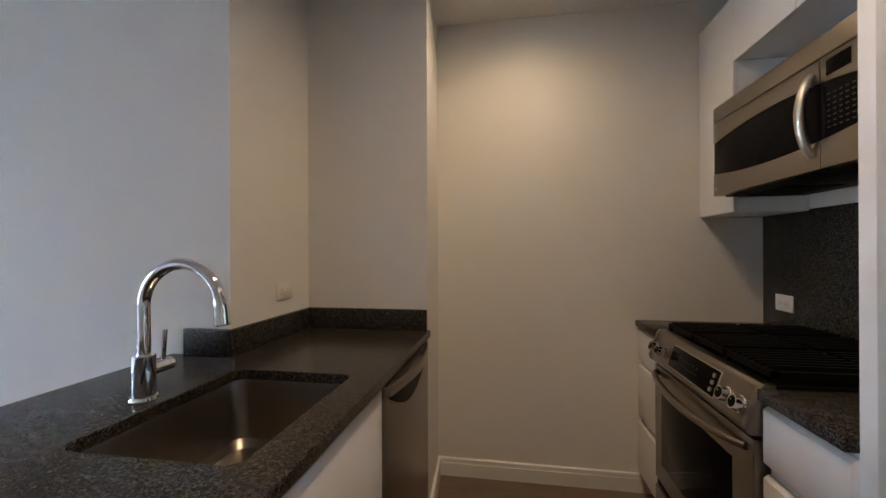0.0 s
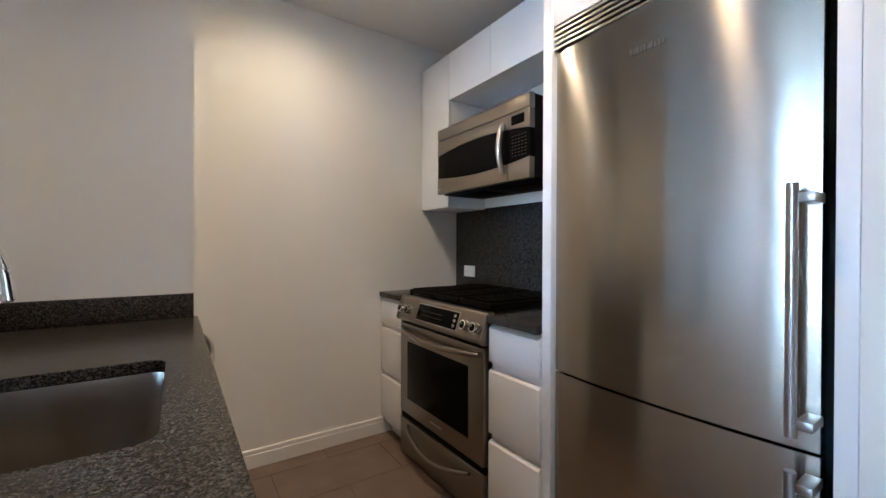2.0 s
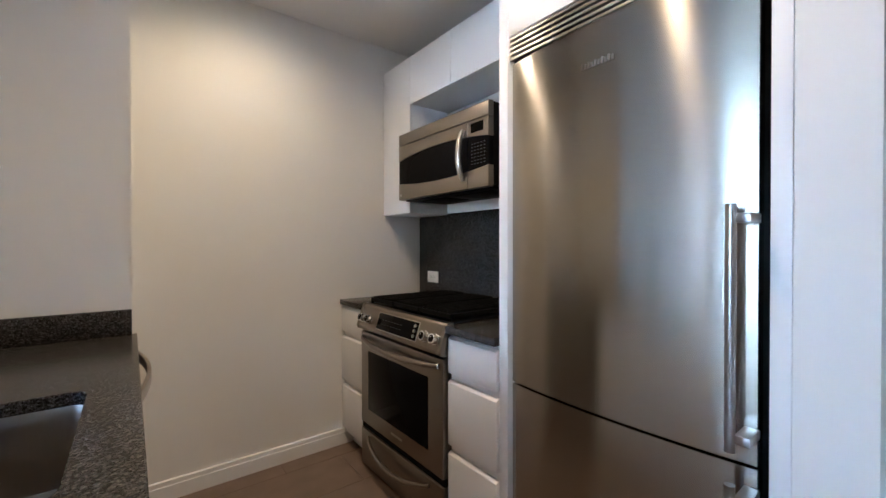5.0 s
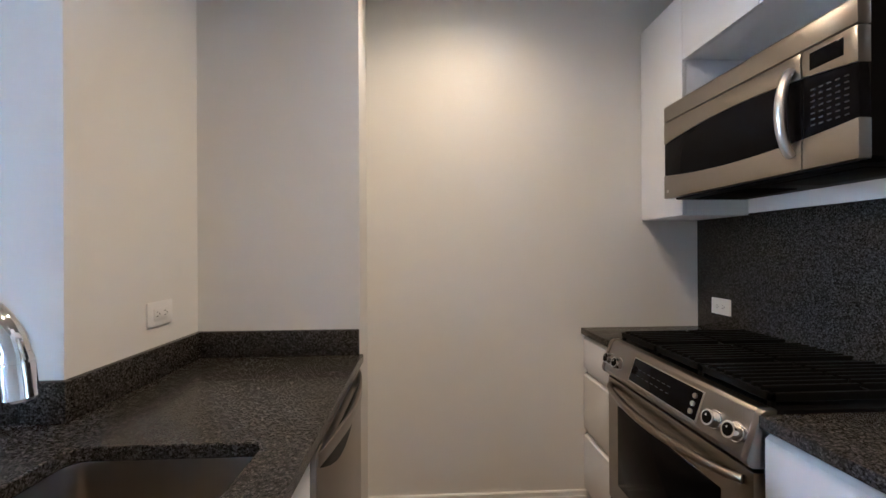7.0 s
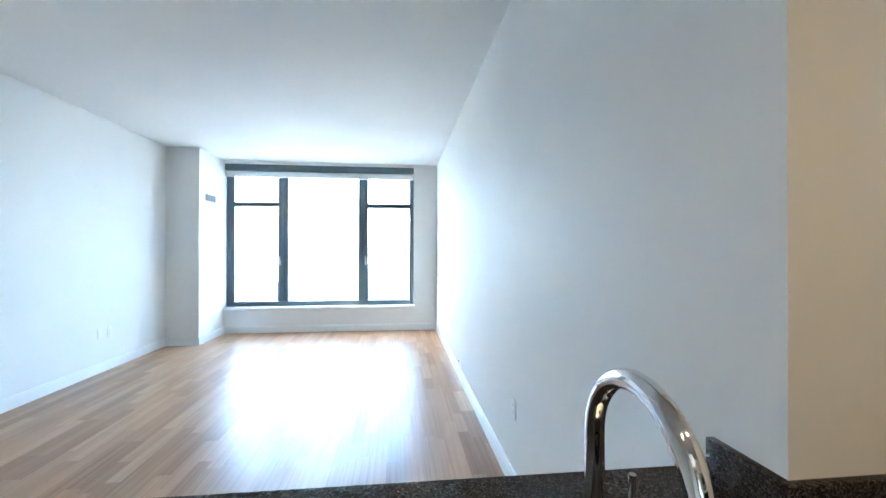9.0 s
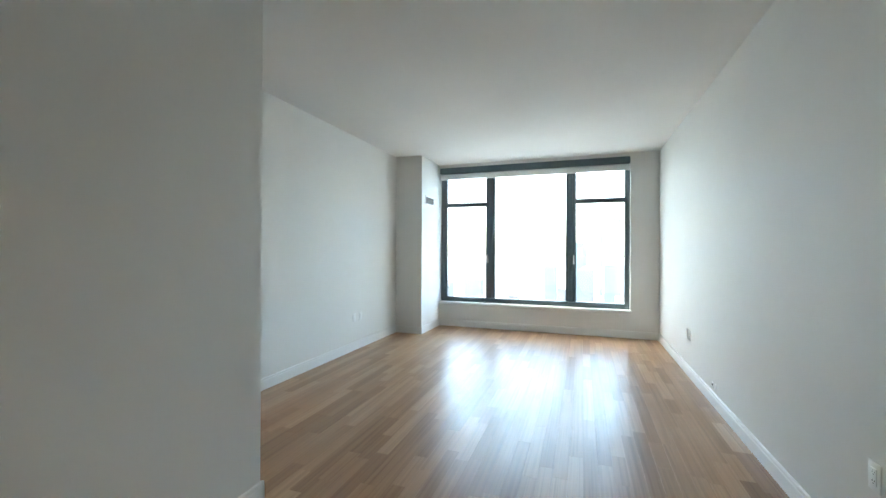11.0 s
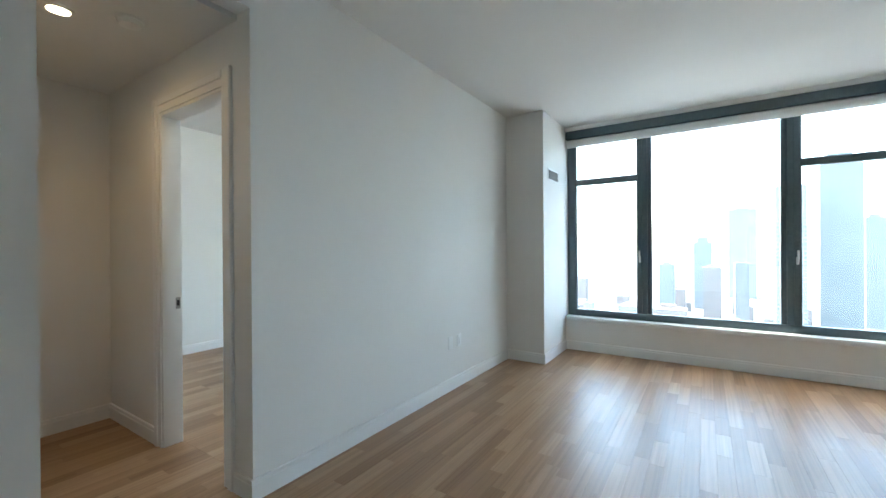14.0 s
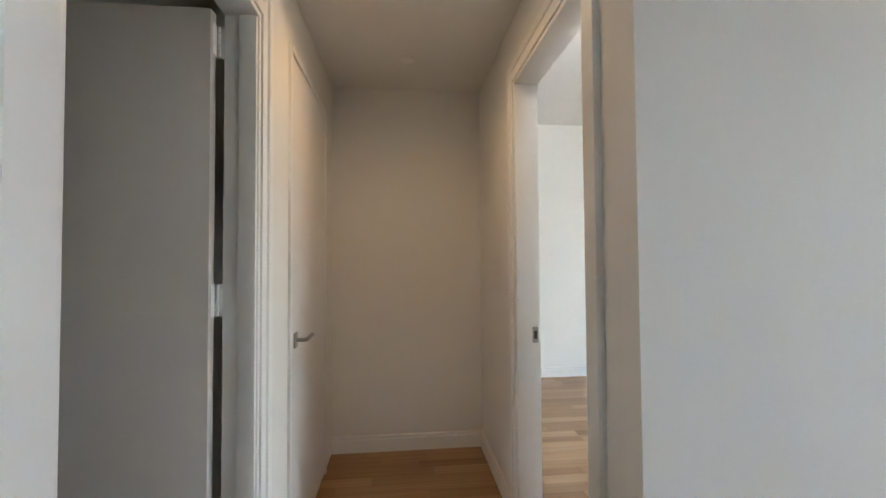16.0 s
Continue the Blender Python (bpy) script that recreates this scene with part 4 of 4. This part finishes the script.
downlight(-2.144, -2.69, HALLTOP, "small lit recessed ceiling lamp in the hall", 0.84, (1.0, 0.60, 0.28))
downlight(0.70, 2.71, KTOP, "small lit recessed ceiling lamp over the kitchen aisle", 0.64)
downlight(0.78, 1.50, KTOP, "small lit recessed ceiling lamp over the kitchen aisle", 1.25)

bm = bmesh.new()
cyl(bm, (-2.39, -2.49, HALLTOP), (-2.39, -2.49, HALLTOP - 0.012), 0.068, 0.066, 40)
cyl(bm, (-2.39, -2.49, HALLTOP - 0.012), (-2.39, -2.49, HALLTOP - 0.034), 0.060, 0.050, 40)
sm = part("smoke_detector", bm, PLASTIC)
tagged(sm, "round white smoke detector on the hall ceiling", "smoke detector")
bm = bmesh.new()
cyl(bm, (-2.39, -2.49, HALLTOP - 0.034), (-2.39, -2.49, HALLTOP - 0.036), 0.02, seg=24)
part("test_button", bm, TRIM, sm)
bm = bmesh.new()
cyl(bm, (-2.178, -3.445, HALLTOP), (-2.178, -3.445, HALLTOP - 0.006), 0.042, 0.040, 36)
sk = part("sprinkler_cover", bm, PLASTIC)
tagged(sk, "flat round white sprinkler cover on the hall ceiling", "sprinkler")

vt = thing("wall_vent", (-6.37, -1.42, 2.17), "small grey louvred air grille on the column", "vent")
part("frame", one(-6.56, -6.175, -1.42, -1.412, 2.165, 2.312, 0.002), PLASTIC, vt)
part("backing", one(-6.54, -6.195, -1.4125, -1.4105, 2.185, 2.292), VENTGREY, vt)
for k in range(8):
    bm = bmesh.new()
    z = 2.187 + 0.0132 * k
    prism(bm, [(-1.411, z + 0.006), (-1.409, z + 0.0085), (-1.402, z + 0.002), (-1.404, z)], "x", -6.54, -6.195)
    part("slat", bm, VENTGREY, vt)

# ---- city below the window ----
def concrete(name, color, glass):
    """Far facade: rows of dark windows are built as meshes; this is the wall."""
    m = mat(name, color, 0.85 if not glass else 0.4)
    p = place(m)
    n = node(m, "ShaderNodeTexNoise", Scale=0.08, Detail=4.0)
    wire(m, p, "Vector", n, "Vector")
    r = ramp(m, [(0.3, tuple(c * 0.85 for c in color)), (0.7, tuple(min(1, c * 1.1) for c in color))])
    wire(m, n, "Fac", r, "Fac"), wire(m, r, "Color", bsdf(m), "Base Color")
    return m


CITY = [concrete("facade_brick", (0.185, 0.152, 0.142), False), concrete("facade_stone", (0.175, 0.178, 0.178), False), concrete("facade_pale", (0.215, 0.222, 0.226), False), concrete("facade_bluish", (0.150, 0.168, 0.180), True)]
PANE = mat("facade_windows", (0.130, 0.147, 0.158), 0.4)
ROOFM = concrete("flat_roof", (0.15, 0.15, 0.15), False)
LOW = [concrete("low_brick", (0.165, 0.138, 0.128), False), concrete("low_stone", (0.155, 0.157, 0.158), False), concrete("low_pale", (0.19, 0.192, 0.194), False)]
GZ = -125.0
g = bmesh.new()
bmesh.ops.create_grid(g, x_segments=8, y_segments=8, size=4800, matrix=Matrix.Translation((-4000, 0, GZ)))
gr_ = part("ground", g, concrete("street_ground", (0.12, 0.12, 0.12), False))
structure(gr_, "hazy city ground far below the window", "ground")
rnd = random.Random(7)


def tower(x, y, w, d, top, m, floors, bays, label, crown=False):
    t = thing("tower", (x, y, GZ), label, "building", "city buildings")
    part("wall", one(x - d / 2, x + d / 2, y - w / 2, y + w / 2, GZ, top), m, t)
    part("roof", one(x - d / 2 + 1, x + d / 2 - 1, y - w / 2 + 1, y + w / 2 - 1, top, top + 1.2), ROOFM, t)
    bm = bmesh.new()
    h = (top - GZ) / floors
    for f in range(floors):
        z = GZ + h * f
        for b in range(bays):
            yy = y - w / 2 + w * (b + 0.15) / bays
            box(bm, x + d / 2 - 0.2, x + d / 2 + 0.12, yy, yy + w * 0.7 / bays, z + h * 0.25, z + h * 0.85)
    tagged(part("windows", bm, PANE, t, "rows of dark windows"), "", "", "", "stuff")
    if crown:
        part("crown", one(x - d * 0.3, x + d * 0.3, y - w * 0.3, y + w * 0.3, top + 1.2, top + 12), m, t)
    else:
        part("roof_box", one(x - d * 0.2, x + d * 0.15, y - w * 0.25, y + w * 0.2, top + 1.2, top + 5), ROOFM, t)
    return t


tower(-741, -53, 21, 24, -28, CITY[3], 30, 7, "slim bluish office tower beyond the roofs")
tower(-979, -6, 31, 30, 8, CITY[3], 36, 9, "pale bluish glass tower in the distance", True)
tower(-537, 106, 30, 34, 78, CITY[3], 52, 12, "tall stepped glass tower in the haze", True)
tower(-733, 180, 22, 26, 36, CITY[3], 42, 8, "dark bluish tower behind a taller one")
tower(-486, 64, 22, 22, 55, CITY[2], 46, 7, "slender pale residential tower")
tower(-1231, 73, 55, 40, 90, CITY[2], 50, 14, "very distant pale slab tower")
tower(-830, 8, 26, 24, -35, CITY[0], 26, 8, "reddish brick mid-rise tower")
tower(-680, 40, 16, 20, -22, CITY[1], 28, 5, "narrow stone tower between roofs")
for k in range(90):
    row = k // 15
    x = -330 - 115 * row - rnd.uniform(0, 70)
    y = (k % 15 - 8.5) * (38 + 11 * row) + rnd.uniform(-14, 14)
    w, d = rnd.uniform(20, 42), rnd.uniform(20, 40)
    hgt = rnd.choice((18, 22, 26, 30, 38, 52)) * rnd.uniform(0.85, 1.2)
    b = thing("city_block", (x, y, GZ), rnd.choice(("low flat-roofed city building seen from above",)), "building", "city buildings")
    part("wall", one(x - d / 2, x + d / 2, y - w / 2, y + w / 2, GZ, GZ + hgt), rnd.choice(LOW), b)
    part("roof", one(x - d / 2 + 0.8, x + d / 2 - 0.8, y - w / 2 + 0.8, y + w / 2 - 0.8, GZ + hgt, GZ + hgt + 0.5), ROOFM, b)
    part("roof_box", one(x - d * 0.2, x + d * 0.1, y - w * 0.2, y + w * 0.2, GZ + hgt + 0.5, GZ + hgt + 4), rnd.choice(LOW), b)
    bm = bmesh.new()
    fl, bays = max(4, int(hgt / 3.6)), max(4, int(w / 4))
    for f in range(fl):
        for q in range(bays):
            yy = y - w / 2 + w * (q + 0.25) / bays
            z = GZ + hgt * (f + 0.3) / fl
            box(bm, x + d / 2 - 0.2, x + d / 2 + 0.1, yy, yy + w * 0.5 / bays, z, z + hgt * 0.5 / fl)
    tagged(part("windows", bm, PANE, b, "rows of dark windows"), "", "", "", "stuff")

# ---- floors, laid last ----
fl = boxes("floor", [(-7.25, -0.30, SOUTH - TH, NORTH + TH, -0.06, -0.009), (HALL_W - TH, HALL_E, HALL_S - TH, SOUTH - TH, -0.06, -0.009)], SUBFLOOR)
structure(fl, "glossy oak plank floor in mixed honey tones", "floor")
bf = boxes("floor_bedroom", [(-7.25, HALL_W - TH, -5.62, -2.007, -0.06, -0.009)], SUBFLOOR)
structure(bf, "oak plank floor of the bedroom", "floor")
kf = boxes("floor_kitchen", [(-0.30, KE + TH, NEAR_Y, KN + TH, -0.06, 0.0125), (KE + TH, 2.05, NEAR_Y, 1.0, -0.06, 0.0125)], GROUT)
structure(kf, "taupe porcelain tile floor of the kitchen", "floor")
baf = boxes("floor_bathroom", [(HALL_E, 0.2, HALL_S, NEAR_Y - TH, -0.06, 0.0)], GROUT)
structure(baf, "plain bathroom floor", "floor")

PLANK_W = 0.0895
plank_mesh = {}


def plank_data(length):
    key = round(length, 2)
    if key not in plank_mesh:
        bm = bmesh.new()
        a, w, c = length / 2 - 0.00015, PLANK_W / 2 - 0.00015, 0.0003
        lo = [bm.verts.new((x, y, -0.009)) for x, y in ((-a, -w), (a, -w), (a, w), (-a, w))]
        mid = [bm.verts.new((x, y, -c)) for x, y in ((-a, -w), (a, -w), (a, w), (-a, w))]
        hi = [bm.verts.new((x, y, 0)) for x, y in ((-a + c, -w + c), (a - c, -w + c), (a - c, w - c), (-a + c, w - c))]
        for r, s in ((lo, mid), (mid, hi)):
            for k in range(4):
                bm.faces.new((r[k], r[(k + 1) % 4], s[(k + 1) % 4], s[k]))
        bm.faces.new(hi)
        me = bpy.data.meshes.new("plank")
        bm.to_mesh(me)
        bm.free()
        me.materials.append(OAK)
        plank_mesh[key] = me
    return plank_mesh[key]


def lay(x0, x1, y0, y1, seed):
    """Boards along x in rows, ends staggered; lengths to the centimetre."""
    r = random.Random(seed)
    out, y = [], y0
    while y < y1:
        x = x0 - r.choice((0.0, 0.25, 0.4, 0.55, 0.7))
        while x < x1:
            n = r.choice((0.35, 0.5, 0.6, 0.75, 0.9, 1.1, 1.3))
            a, b = max(x, x0), min(x + n, x1)
            if b - a > 0.03:
                out.append((a, b, y + PLANK_W / 2))
            x += n
        y += PLANK_W
    return out


def set_boards(boards, parent, limit):
    boards = sorted(boards, key=lambda q: abs((q[0] + q[1]) / 2 + 2.6))
    rest = boards[limit:]
    for a, b, y in boards[:limit]:
        ob = new("plank", plank_data(b - a))
        ob.location = ((a + b) / 2, y, 0)
        ob.parent = parent
    if rest:
        bm = bmesh.new()
        c, w = 0.0003, PLANK_W / 2 - 0.00015
        for a, b, y in rest:
            a, b = a + 0.00015, b - 0.00015
            lo = [bm.verts.new(p) for p in ((a, y - w, -0.008), (b, y - w, -0.008), (b, y + w, -0.008), (a, y + w, -0.008))]
            mi = [bm.verts.new(p) for p in ((a, y - w, -c), (b, y - w, -c), (b, y + w, -c), (a, y + w, -c))]
            hi = [bm.verts.new(p) for p in ((a + c, y - w + c, 0), (b - c, y - w + c, 0), (b - c, y + w - c, 0), (a + c, y + w - c, 0))]
            for r, s in ((lo, mi), (mi, hi)):
                for k in range(4):
                    bm.faces.new((r[k], r[(k + 1) % 4], s[(k + 1) % 4], s[k]))
            bm.faces.new(hi)
        me = bpy.data.meshes.new("planks")
        bm.to_mesh(me)
        bm.free()
        me.materials.append(OAK_REST)
        ob = new("planks", me)
        ob.parent = parent
        tagged(ob, "", "", "", "stuff")


living = [q for q in lay(WEST - 0.1, -0.30, SOUTH - 0.05, NORTH, 3) if not (q[0] > HALL_E + 0.05 and q[2] < NEAR_Y - 0.1)]
living = [(a, min(b, HALL_E + 0.05) if y < NEAR_Y - 0.05 else b, y) for a, b, y in living if a < HALL_E or y > NEAR_Y - 0.05]
hall = lay(HALL_W - TH, HALL_E + 0.02, SOUTH - 0.05 - PLANK_W * 23, SOUTH - 0.06, 5)
set_boards(living + hall, fl, 300)
set_boards(lay(-7.0, HALL_W - TH, -5.5, -2.05, 9), bf, 60)

bm = bmesh.new()
box(bm, -0.3035, 0.3035, -0.151, 0.151, -0.006, 0.0, 0.0012, 1)
tme = bpy.data.meshes.new("tile")
bm.to_mesh(tme)
bm.free()
tme.materials.append(TILE)
y, row = NEAR_Y + 0.152, 0
while y < KN + 0.1:
    x = 0.305 if row % 2 else 0.0
    if row % 2:
        half = new("tile", tme)
        half.location, half.scale, half.parent = (-0.151, y, 0.018), (0.495, 1, 1), kf
    while x < (KE + 0.1 if y > 0.9 else 1.9):
        ob = new("tile", tme)
        ob.location = (x, y, 0.018)
        ob.parent = kf
        x += 0.61
    y += 0.305
    row += 1
